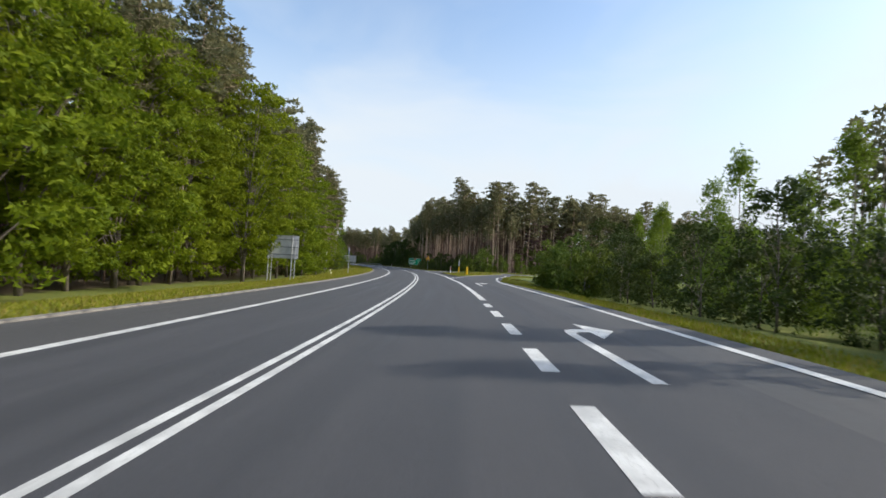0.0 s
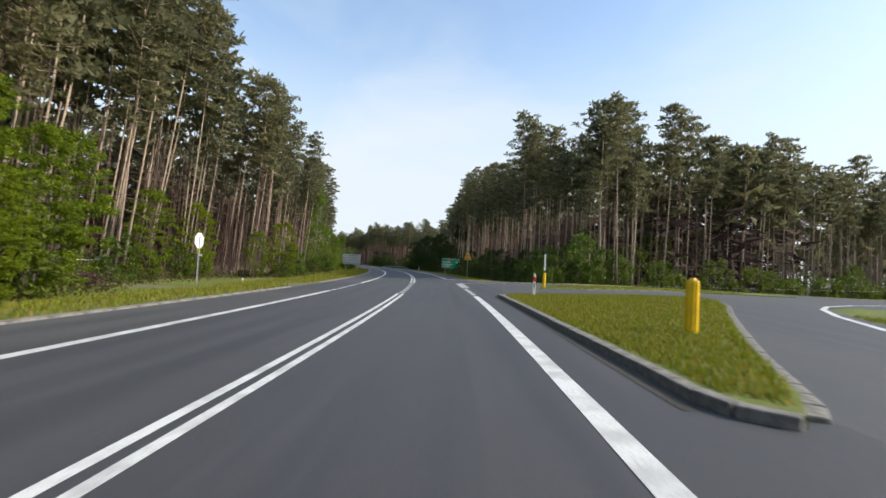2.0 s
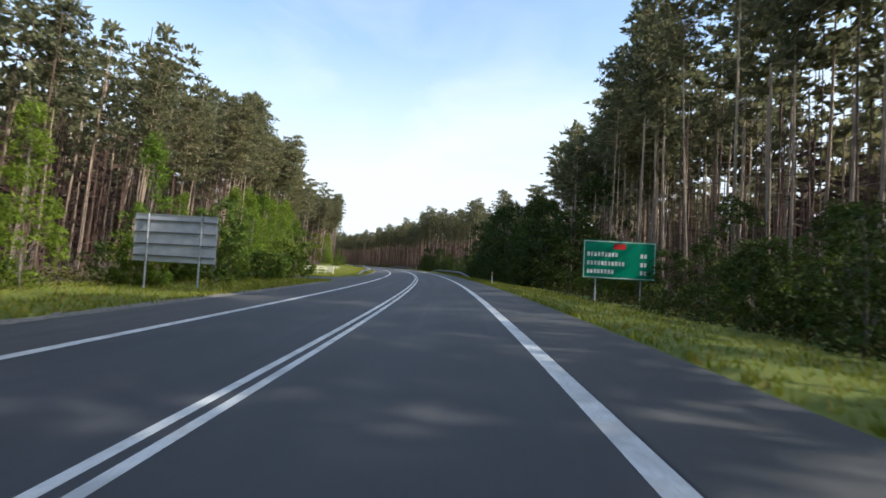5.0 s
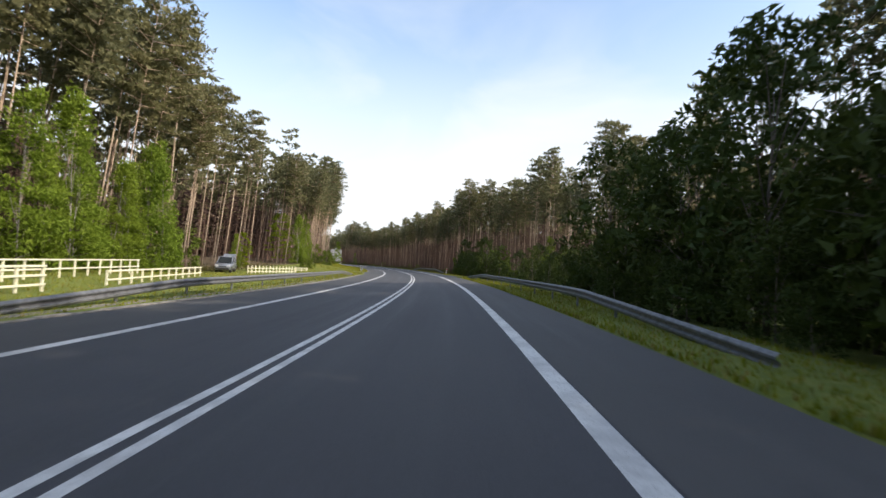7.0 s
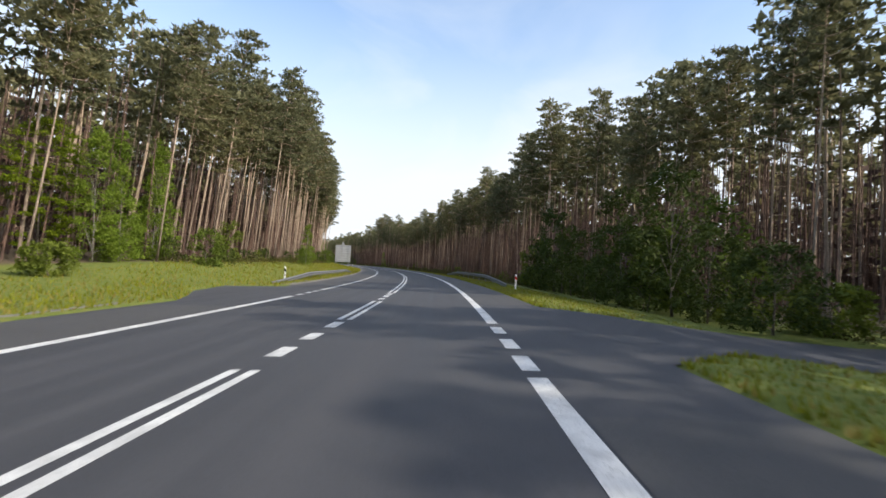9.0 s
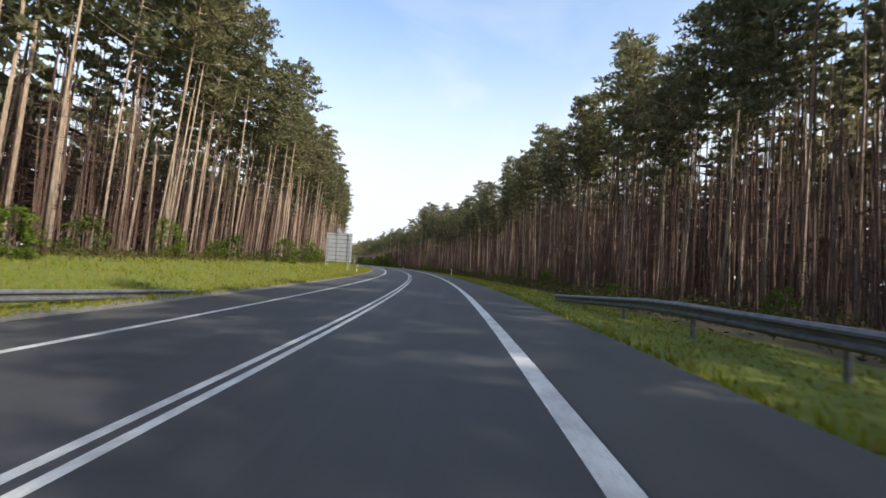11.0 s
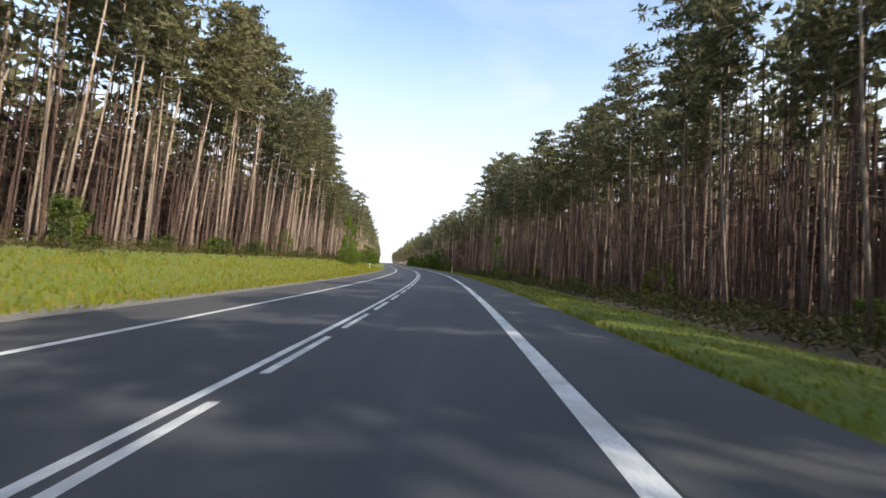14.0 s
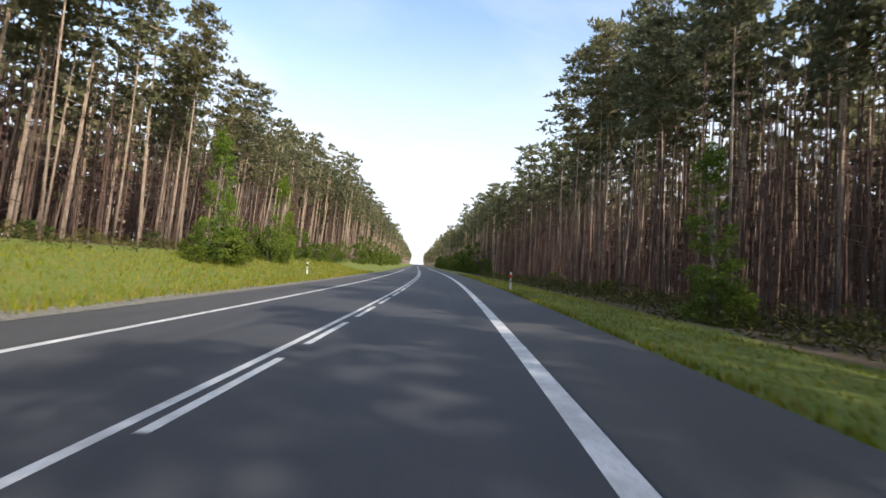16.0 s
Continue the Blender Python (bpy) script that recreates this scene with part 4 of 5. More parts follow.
def build_oaks():
    rng = np.random.default_rng(9)
    lab = "bright green broad-leaved tree in fresh leaf at the wood's edge"
    protos = [build_broadleaf(200 + i, h, w, lo, OAK_LEAVES, OAK_BARK, "oak_tree", lab, "tree", "oaks at the wood's edge", 150, 84, 0.17, 0.14, 9, False, 0.5) for i, (h, w, lo) in
              enumerate(((16.0, 4.2, 0.07), (14.0, 4.0, 0.05), (17.5, 4.4, 0.1)))]
    spots = [(s, 16.3 + rng.uniform(0, 3.0), 0.98 if s < 44 else 0.84) for s in np.arange(14, 58, 3.4)] + [(61, 16, 0.75), (66, 15.2, 0.72), (69, 17.5, 0.6), (76.5, 17.6, 0.5), (78.8, 18.0, 0.4), (74.2, 18.6, 0.58), (70, 18, 0.4), (97, 23.5, 0.42), (103, 22.5, 0.45), (114, 17.2, 0.46), (109.5, 18.8, 0.26), (72, 15.5, 0.3), (270, 26.4, 0.34), (281.5, 23.5, 0.45)]
    spots += [(s, 21 + rng.uniform(0, 4), 1.1) for s in np.arange(12, 56, 14)]
    scatter(protos, spots, rng)
    # young birches and bushes on both sides
    lab = "leafy green bush at the edge of the wood"
    bushes = [build_broadleaf(300 + i, h, w, 0.05, BUSH_LEAVES, OAK_BARK, "bush", lab, "bush", "bushes along the wood", 44, 34, 0.165, 0.05, 6) for i, (h, w) in
              enumerate(((3.2, 1.7), (4.4, 1.8), (2.2, 1.6)))]
    spots = []
    for a, b, d0, d1, step, k in ((112, 150, 14.5, 17, 3.4, 0.7), (164, 190, 13, 16, 3.0, 0.85), (62, 80, 16, 19, 4.5, 0.8), (90, 112, 22, 25, 4.0, 0.8), (206, 262, 26, 31, 4.0, 1.1), (275, 470, 16, 20, 13, 0.7),
                              (475, 486, 14.2, 16, 2.4, 0.5), (489, 530, 14.5, 17, 4.5, 0.7)):
        for s in np.arange(a, b, step):
            if not 238 < s < 258:
                spots.append((s + rng.uniform(-1, 1), rng.uniform(d0, d1), k * rng.uniform(0.7, 1.2)))
    for a, b, d0, d1, step, k in ((106, 190, 11.0, 14, 3.2, 1.0), (245, 312, 11.5, 15, 3.4, 1.05), (312, 520, 12.5, 14, 16, 0.55)):
        for s in np.arange(a, b, step):
            dd = -rng.uniform(d0, d1)
            if not (120 < s < 172 and dd > -13.2):
                spots.append((s + rng.uniform(-1, 1), dd, k * rng.uniform(0.7, 1.2)))
    for k in range(26):
        bx, by = road_xy(106, -14)
        t = float(heading(104)) + radians(21)
        spots.append((*to_road(bx + 3.3 * k * math.cos(t) + rng.uniform(-1, 1), by + 3.3 * k * math.sin(t) + rng.uniform(-1, 1)), rng.uniform(0.7, 1.3)))
    spots += [(s, -rng.uniform(9.0, 11.5), rng.uniform(1.1, 1.6)) for s in np.arange(548, 760, 9)] + [(s, rng.uniform(12.5, 15), rng.uniform(1.0, 1.5)) for s in np.arange(545, 740, 12)]
    spots += [(112.6, -14.6, 1.1), (113.6, -17.0, 1.75), (114.2, -19.0, 1.6), (115.8, -22.0, 1.3), (117.0, -25.2, 1.65), (119.0, -30.0, 1.5)]
    spots += [(465.9, -10.4, 0.6), (464.3, -9.2, 0.5), (477.0, 14.2, 0.6), (478.4, 14.0, 0.72), (480.6, 14.3, 0.8), (489, 14.6, 0.6), (491.2, 14.3, 0.66)]
    spots += [(s + rng.uniform(-1, 1), -rng.uniform(9.6, 12.6), rng.uniform(0.82, 1.05)) for s in np.arange(34, 52, 1.7)]
    scatter(bushes, spots, rng)
    # shrubs and undergrowth wear the darker leaves that stand for shade
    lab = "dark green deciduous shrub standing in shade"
    dark = [build_broadleaf(400 + i, h, w, 0.03, SHADED_LEAVES, OAK_BARK, "shrub", lab, "shrub", "shrubs in the shade", 64, 36, 0.185, 0.08, 7) for i, (h, w) in
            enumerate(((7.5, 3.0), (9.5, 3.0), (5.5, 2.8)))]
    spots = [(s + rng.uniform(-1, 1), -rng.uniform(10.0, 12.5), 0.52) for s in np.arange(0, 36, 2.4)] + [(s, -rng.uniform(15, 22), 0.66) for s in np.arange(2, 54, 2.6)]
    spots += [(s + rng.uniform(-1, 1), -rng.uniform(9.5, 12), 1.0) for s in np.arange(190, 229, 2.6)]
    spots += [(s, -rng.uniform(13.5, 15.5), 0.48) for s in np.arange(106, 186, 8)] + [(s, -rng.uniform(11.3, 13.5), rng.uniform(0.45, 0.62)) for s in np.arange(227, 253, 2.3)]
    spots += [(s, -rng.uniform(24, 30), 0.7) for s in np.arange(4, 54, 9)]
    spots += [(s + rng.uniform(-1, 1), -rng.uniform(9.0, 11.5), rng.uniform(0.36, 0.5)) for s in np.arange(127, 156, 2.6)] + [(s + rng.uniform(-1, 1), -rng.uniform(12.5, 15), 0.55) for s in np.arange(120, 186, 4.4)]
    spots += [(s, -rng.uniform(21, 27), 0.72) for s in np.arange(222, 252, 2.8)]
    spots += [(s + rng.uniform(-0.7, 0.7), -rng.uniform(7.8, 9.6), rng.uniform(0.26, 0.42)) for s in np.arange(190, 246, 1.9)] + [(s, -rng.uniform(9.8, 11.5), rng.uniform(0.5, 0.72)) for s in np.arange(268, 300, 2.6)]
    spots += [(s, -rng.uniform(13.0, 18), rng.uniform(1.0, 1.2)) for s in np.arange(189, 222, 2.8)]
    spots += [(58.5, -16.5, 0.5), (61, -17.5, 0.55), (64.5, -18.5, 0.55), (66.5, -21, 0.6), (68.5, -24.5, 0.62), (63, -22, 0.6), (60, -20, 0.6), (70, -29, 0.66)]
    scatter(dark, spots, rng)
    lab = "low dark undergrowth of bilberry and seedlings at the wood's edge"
    under = [build_broadleaf(450 + i, h, w, 0.05, SHADED_LEAVES, OAK_BARK, "undergrowth", lab, "shrub", "undergrowth at the wood's edge", 18, 34, 0.13, 0.03) for i, (h, w) in
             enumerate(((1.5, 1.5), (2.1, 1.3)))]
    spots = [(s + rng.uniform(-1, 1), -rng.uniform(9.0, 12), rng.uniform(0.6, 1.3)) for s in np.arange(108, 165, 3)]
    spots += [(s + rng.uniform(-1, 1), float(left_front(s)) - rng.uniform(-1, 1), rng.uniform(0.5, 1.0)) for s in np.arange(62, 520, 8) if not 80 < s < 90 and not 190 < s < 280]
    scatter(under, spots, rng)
    # slender young birches
    lab = "slender young birch with light green leaves"
    birch = [build_broadleaf(500 + i, h, 2.1, 0.04, BIRCH_LEAVES, BIRCH_BARK, "birch_tree", lab, "tree", "young birches", 90, 46, 0.15, 0.045, 7, True) for i, h in enumerate((8.5, 10.0))]
    spots = [(s + rng.uniform(-1, 1), 23.5 + rng.uniform(0, 4), rng.uniform(0.85, 1.25)) for s in np.arange(206, 244, 1.5)] + [(268.5, 26.8, 0.5)] + [(137, 17.2, 1.25), (139.5, 17.8, 1.1), (143, 16.5, 0.7)]
    spots += [(s, rng.uniform(14.5, 16.5), rng.uniform(0.55, 0.85)) for s in np.arange(146, 186, 6)]
    # birches at s 9.5 and 6.5 stand unseen, placed for their road shadow
    spots += [(281.5, 20.3, 0.88), (283.2, 19.8, 0.8), (284.6, 21, 0.92), (287.2, 19.8, 0.85), (289, 20.4, 0.8), (320, 15.3, 0.7), (479.0, 14.4, 0.78), (481.2, 15.0, 0.6), (492, 14.6, 0.68), (496, 15.2, 0.55), (17, -13.5, 0.68), (21, -15, 0.8), (25, -14.5, 0.8), (30, -16, 0.95), (33, -14.5, 0.75), (38, -16.5, 0.8), (43, -17, 0.68), (47, -19, 0.62), (66, -30, 0.8), (62, -29, 0.8), (57, -27, 0.78), (71, -36, 0.85), (12, -14.5, 0.85), (9.5, -13.2, 1.35), (6.5, -12.0, 1.0), (250, -12.6, 0.6), (465.2, -9.7, 0.68)]
    scatter(birch, spots, rng)


build_oaks()


def understorey(label, zones, rng, mat):
    """A low tangle of bilberry, bracken and dead stalks under the wood's edge, as one mesh."""
    out = []
    for s0, s1, off, wide, n, tall in zones:
        s = rng.uniform(s0, s1, n)
        right = off < 0
        front = right_front(s) if right else left_front(s)
        d = front + (1 if right else -1) * (abs(off) - wide * rng.uniform(0, 1, n) ** 0.8)
        keep = ~on_asphalt(s, d)
        s, d = s[keep], d[keep]
        x, y = road_xy(s, d)
        lump = np.array([noise.noise((a * 0.5, b * 0.5, 1.0)) for a, b in zip(x, y)])
        z = gz(s, d) + rng.uniform(0, 1, len(s)) ** 0.8 * tall * np.clip(0.55 + 0.9 * lump, 0.15, 1.4)
        out.append(leaf_tris(np.stack([x, y, z], -1), 0.13, rng, 0.2, 0.4))
    me = leaf_mesh("undergrowth", np.concatenate(out))
    me.materials.append(mat)
    return tagged(new("undergrowth", me), label, "undergrowth", kind="stuff")


understorey("dark brown-green bilberry and bracken under the pines", [(290, 530, -5.0, 8.0, 60000, 1.25), (106, 190, -5.0, 7.0, 12000, 1.0), (262, 292, -6.0, 7.0, 5000, 1.0)], np.random.default_rng(41), BRACKEN)
understorey("dull green saplings and stalks at the wood's foot", [(286, 530, 2.2, 5.0, 26000, 0.8), (62, 190, 3.5, 6.0, 15000, 0.9), (200, 275, 3.0, 6.0, 9000, 0.8)], np.random.default_rng(43), BRACKEN)


# ---------------------------------------------------------------- kerbs and islands
def kerb_row(name, label, line, width, height, block=1.0, mat=None):
    """A row of kerb stones along a bent line in road coordinates, each stone a part."""
    root = tagged(new(name), label, "kerb", kind="structure")
    pts = np.array(line, float)
    seg = np.hypot(*np.diff(pts, axis=0).T)
    acc = np.concatenate([[0], np.cumsum(seg)])
    n = int(acc[-1] / block)
    bm = bmesh.new()
    box(bm, (-block / 2 + 0.006, -width / 2, -0.1), (block / 2 - 0.006, width / 2, height), 0.018)
    me = bpy.data.meshes.new("kerb_stone")
    bm.to_mesh(me)
    bm.free()
    me.materials.append(mat or CONCRETE)
    rng = np.random.default_rng(3)
    for k in range(n):
        a = (k + 0.5) * block
        s, d = np.interp(a, acc, pts[:, 0]), np.interp(a, acc, pts[:, 1])
        s1, d1 = np.interp(a + 0.2, acc, pts[:, 0]), np.interp(a + 0.2, acc, pts[:, 1])
        x, y = road_xy(s, d)
        x1, y1 = road_xy(s1, d1)
        ob = new("kerb_stone", me)
        ob.parent = root
        ob.matrix_basis = pose(float(x), float(y), -BANK * max(min(d, 14), -14) + rng.uniform(-0.006, 0.006), 0, 0, math.degrees(math.atan2(y1 - y, x1 - x)) + rng.uniform(-0.5, 0.5))
    return root


def inset(poly, k):
    c = np.mean(np.array(poly), 0)
    return [tuple(c + (np.array(p) - c) * k) for p in poly]


tagged(part("island", sheet(inset(ISLAND, 0.985), 0.0, 1.5, 0.10), GROUND), "grass traffic island at the side road mouth", "traffic island", kind="structure")
tagged(part("island", sheet(ISLAND_FAR, -0.01, 1.5, 0.07), GROUND), "small grass splitter island", "traffic island", kind="structure")
kerb_row("kerb", "grey concrete kerb stones round the island", [(60.2, -2.85), (60.4, -2.5), (60.9, -2.36)] + ISLAND[2:5], 0.2, 0.12, 0.5)
SOIL = plain("gutter_soil", (0.045, 0.040, 0.032), 0.95, 0, 0.3, 12.0)
band("gutter_dirt", [(60.6, -2.12), (63, -2.08), (67, -2.07), (72, -2.09), (76, -2.07), (78.2, -2.1), (79.0, -2.25), (79.6, -2.9)], 0.2).data.materials[0] = SOIL
kerb_row("kerb", "flush pale concrete edging of the island", ISLAND[4:] + [(60.35, -3.0)], 0.3, 0.05, 0.5)
kerb_row("kerb", "flush pale concrete edging of the splitter island", ISLAND_FAR[0:4], 0.25, 0.04)
kerb_row("kerb", "low pale concrete kerb beside the far verge", [(4, 8.62), (40, 8.62), (79, 8.62), (83, 8.55)], 0.3, 0.05)
kerb_row("kerb", "low pale concrete kerb beside the far verge", [(90.4, 8.6), (110, 8.62)], 0.3, 0.05)
kerb_row("kerb", "low pale concrete edging along the lay-by verge", [(205, 8.66), (230, 8.66), (257, 8.66)], 0.25, 0.03)


# ---------------------------------------------------------------- roadside furniture; each is built facing back along the road (-y)
def post_bar(bm, x, y, z0, z1, r=0.035):
    return tube(bm, [(x, y, z0), (x, y, z1)], [r, r], 10)


def marker_post(red):
    """Flat-sided plastic guide post, white with a slanted band and a reflector."""
    g = thing("marker_post", "white plastic guide post with a %s band on the verge" % ("red" if red else "grey"), "marker post", "guide posts along the road")
    bm = bmesh.new()
    prism(bm, [(-0.055, -0.2), (0.055, -0.2), (0.055, 0.98), (-0.055, 1.04)], -0.035, 0.035)
    bmesh.ops.bevel(bm, geom=[e for e in bm.edges if abs(e.verts[0].co.z - e.verts[1].co.z) > 0.5], offset=0.02, segments=2, affect="EDGES")
    part("post", bm, SIGN_WHITE, g)
    bm = bmesh.new()
    prism(bm, [(-0.058, 0.70), (0.058, 0.65), (0.058, 0.83), (-0.058, 0.89)], -0.039, 0.039)
    part("band", bm, SIGN_RED if red else SIGN_BLACK, g, "red reflective band" if red else "dark band")
    bm = bmesh.new()
    for z0, z1 in ((0.40, 0.44), (0.47, 0.53), (0.56, 0.58)):
        prism(bm, [(-0.025, z0), (0.03, z0), (0.03, z1), (-0.025, z1)], -0.041, -0.037)
    part("marks", bm, SIGN_BLACK, g, "small dark marks")
    return g


RIGHT_POST = marker_post(True)
RIGHT_POST.matrix_basis = place(78.1, -3.76, 0.08)
for s, d in ((283.6, -5.15), (383.0, -4.25), (475.2, -3.7), (184.5, -4.6)):
    copy_thing(RIGHT_POST, place(s, d))
LEFT_POST = marker_post(False)
LEFT_POST.matrix_basis = place(284.6, 9.9)
for s, d in ((385.3, 10.2), (488.0, 11.0)):
    copy_thing(LEFT_POST, place(s, d))


def bollard(s, d, h, w, label):
    """Fluted yellow plastic bollard with a cap."""
    g = thing("bollard", label, "bollard", "yellow bollards")
    bm = bmesh.new()
    out = []
    for k in range(32):
        a = k * 2 * math.pi / 32
        r = w / 2 * (1.0 if k % 4 else 0.86)
        out.append((r * math.cos(a), r * math.sin(a)))
    rings = [[bm.verts.new((x * sc, y * sc, z)) for x, y in out] for z, sc in ((-0.15, 1.0), (0.02, 1.0), (h * 0.5, 0.98), (h * 0.96, 0.97), (h, 0.88))]
    for r0, r1 in zip(rings, rings[1:]):
        for k in range(32):
            bm.faces.new((r0[k], r0[(k + 1) % 32], r1[(k + 1) % 32], r1[k]))
    bm.faces.new(rings[-1])
    part("body", bm, BOLLARD_YELLOW, g)
    bm = bmesh.new()
    tube(bm, [(0, 0, h - 0.01), (0, 0, h + 0.05)], [w * 0.32, w * 0.22], 14)
    part("cap", bm, BOLLARD_YELLOW, g, "dull yellow cap")
    g.matrix_basis = place(s, d, 0.06)
    return g


bollard(65.8, -4.6, 1.08, 0.26, "tall fluted yellow plastic bollard on the grass island")


def keep_left_sign(s, d):
    """Yellow bollard with a thin panel on a pole above it, seen edge-on."""
    g = thing("traffic_bollard", "yellow bollard under a narrow pale sign panel", "bollard", "yellow bollards")
    bm = bmesh.new()
    tube(bm, [(0, 0, -0.15), (0, 0, 0.95), (0, 0, 1.0)], [0.115, 0.11, 0.09], 16)
    part("body", bm, BOLLARD_YELLOW, g)
    bm = bmesh.new()
    post_bar(bm, 0, 0.0, 1.0, 2.3, 0.03)
    part("pole", bm, GALVANISED, g)
    bm = bmesh.new()
    box(bm, (-0.055, -0.06, 1.2), (0.055, -0.035, 2.25), 0.01)
    p = part("panel", bm, SIGN_WHITE, g, "slim white panel")
    bm = bmesh.new()
    box(bm, (-0.05, -0.034, 1.4), (0.05, 0.03, 1.5), 0.005)
    part("clamp", bm, GALVANISED, p)
    g.matrix_basis = place(s, d, 0.04)
    return g


keep_left_sign(89.1, -6.7)


def board_back(name, label, s, d0, d1, z0, z1, bars, turn=0.0, lattice=False, skew=0.0):
    """A large direction board seen from behind: sheet, stiffening rails, two uprights with feet."""
    g = thing(name, label, "road sign", "sign boards seen from behind")
    w = d1 - d0
    bm = bmesh.new()
    box(bm, (-w / 2, 0.06, z0), (w / 2, 0.085, z1), 0.006)
    part("board", bm, GREY_BACK, g)
    for k in range(bars):
        z = z0 + (z1 - z0) * (k + 0.5) / bars
        bm = bmesh.new()
        prism(bm, [(-w / 2 + 0.03, z - 0.03), (w / 2 - 0.03, z - 0.03), (w / 2 - 0.03, z + 0.03), (-w / 2 + 0.03, z + 0.03)], 0.0, 0.057)
        part("rail", bm, GALVANISED, g)
    for x in (-w / 2 + 0.18 * w, w / 2 - 0.18 * w) if not lattice else (-w / 2 + 0.12, w / 2 - 0.5):
        bm = bmesh.new()
        post_bar(bm, x, -0.06, -1.2, z1 + 0.05, 0.045)
        if lattice:
            post_bar(bm, x + 0.28, -0.06, -1.2, z1 - 0.3, 0.035)
            n = 7
            for i in range(n):
                a, b = (x, x + 0.28) if i % 2 else (x + 0.28, x)
                tube(bm, [(a, -0.06, z1 * i / n * 0.9), (b, -0.06, z1 * (i + 1) / n * 0.9)], [0.012, 0.012], 5)
        part("upright", bm, SIGN_STEEL, g)
    bm = bmesh.new()
    prism(bm, [(-w / 2, z1), (w / 2, z1), (w / 2, z1 + 0.03), (-w / 2, z1 + 0.03)], 0.03, 0.09)
    part("edge", bm, SIGN_STEEL, g)
    m = place(s, (d0 + d1) / 2, 0, turn)
    m.translation.z = -BANK * 12
    g.matrix_basis = m
    return g


board_back("sign_board", "grey back of a road sign board on two posts", 42.2, 12.3, 14.8, 1.55, 3.45, 3, turn=6.0, lattice=True)
board_back("sign_board", "grey back of a wide sign board beside the verge", 162.0, 10.6, 14.3, 1.2, 3.3, 4)
board_back("sign_board", "tall grey back of a direction board on lattice posts", 382.4, 10.85, 14.75, 1.62, 5.85, 7, turn=-10.0, lattice=True)


def top_triangle(s, d, z):
    """Back of a warning triangle standing on the board's top edge."""
    g = thing("road_sign", "grey back of a warning triangle above the direction board", "road sign")
    bm = bmesh.new()
    prism(bm, [(-0.46, z), (0.46, z), (0.04, z + 0.82), (-0.04, z + 0.82)], 0.03, 0.05)
    part("panel", bm, GREY_BACK, g)
    bm = bmesh.new()
    post_bar(bm, 0, 0, z - 4.6, z + 0.6, 0.03)
    part("pole", bm, SIGN_STEEL, g)
    m = place(s, d, 0, -10)
    m.translation.z = -BANK * 12
    g.matrix_basis = m
    return g


top_triangle(382.3, 12.9, 5.9)


def round_sign(s, d, h, label):
    """Sign disc seen from behind on a thin pole."""
    g = thing("road_sign", label, "road sign")
    bm = bmesh.new()
    post_bar(bm, 0, 0, -0.4, h, 0.03)
    part("pole", bm, SIGN_STEEL, g)
    bm = bmesh.new()
    r = bmesh.ops.create_cone(bm, cap_ends=True, segments=8, radius1=0.57, radius2=0.57, depth=0.02)
    bmesh.ops.transform(bm, matrix=Matrix.Translation((0, 0.04, h - 0.35)) @ Matrix.Rotation(math.pi / 2, 4, "X") @ Matrix.Rotation(math.pi / 8, 4, "Z"), verts=bm.verts[:])
    p = part("panel", bm, SIGN_WHITE, g, "pale eight-sided panel back")
    bm = bmesh.new()
    box(bm, (-0.05, 0.0, h - 0.55), (0.05, 0.028, h - 0.1), 0.004)
    part("clamp", bm, SIGN_STEEL, p)
    g.matrix_basis = place(s, d, 0.0, 84)
    return g


round_sign(90.6, 16.9, 3.5, "pale back of an eight-sided stop sign on a pole")


def triangle_back(s, d):
    g = thing("road_sign", "blue-grey back of a triangular sign on a pole", "road sign")
    bm = bmesh.new()
    post_bar(bm, 0, 0, -1.0, 2.9, 0.035)
    part("pole", bm, SIGN_STEEL, g)
    bm = bmesh.new()
    prism(bm, [(-0.42, 2.05), (0.42, 2.05), (0.04, 2.85), (-0.04, 2.85)], 0.035, 0.055)
    part("panel", bm, SIGN_BLUE, g, "blue panel")
    bm = bmesh.new()
    box(bm, (-0.4, 0.035, 1.68), (0.4, 0.055, 1.98), 0.004)
    part("plate", bm, GREY_BACK, g)
    g.matrix_basis = place(s, d, 0.45, 100)
    return g


triangle_back(63.0, 10.7)


def yellow_plate(s, d):
    g = thing("marker_sign", "slim post with a small yellow plate", "road sign")
    bm = bmesh.new()
    post_bar(bm, 0, 0, -0.6, 3.2, 0.04)
    part("pole", bm, WHITE_PAINT, g)
    bm = bmesh.new()
    box(bm, (-0.13, -0.06, 2.32), (0.13, -0.042, 3.22), 0.004)
    part("plate", bm, SIGN_LEMON, g, "lemon yellow plate")
    bm = bmesh.new()
    box(bm, (-0.02, -0.06, 2.1), (0.36, -0.042, 2.27), 0.004)
    part("small_plate", bm, SIGN_WHITE, g, "small white plate")
    g.matrix_basis = place(s, d, 0.0)
    return g


yellow_plate(101.1, 21.4)


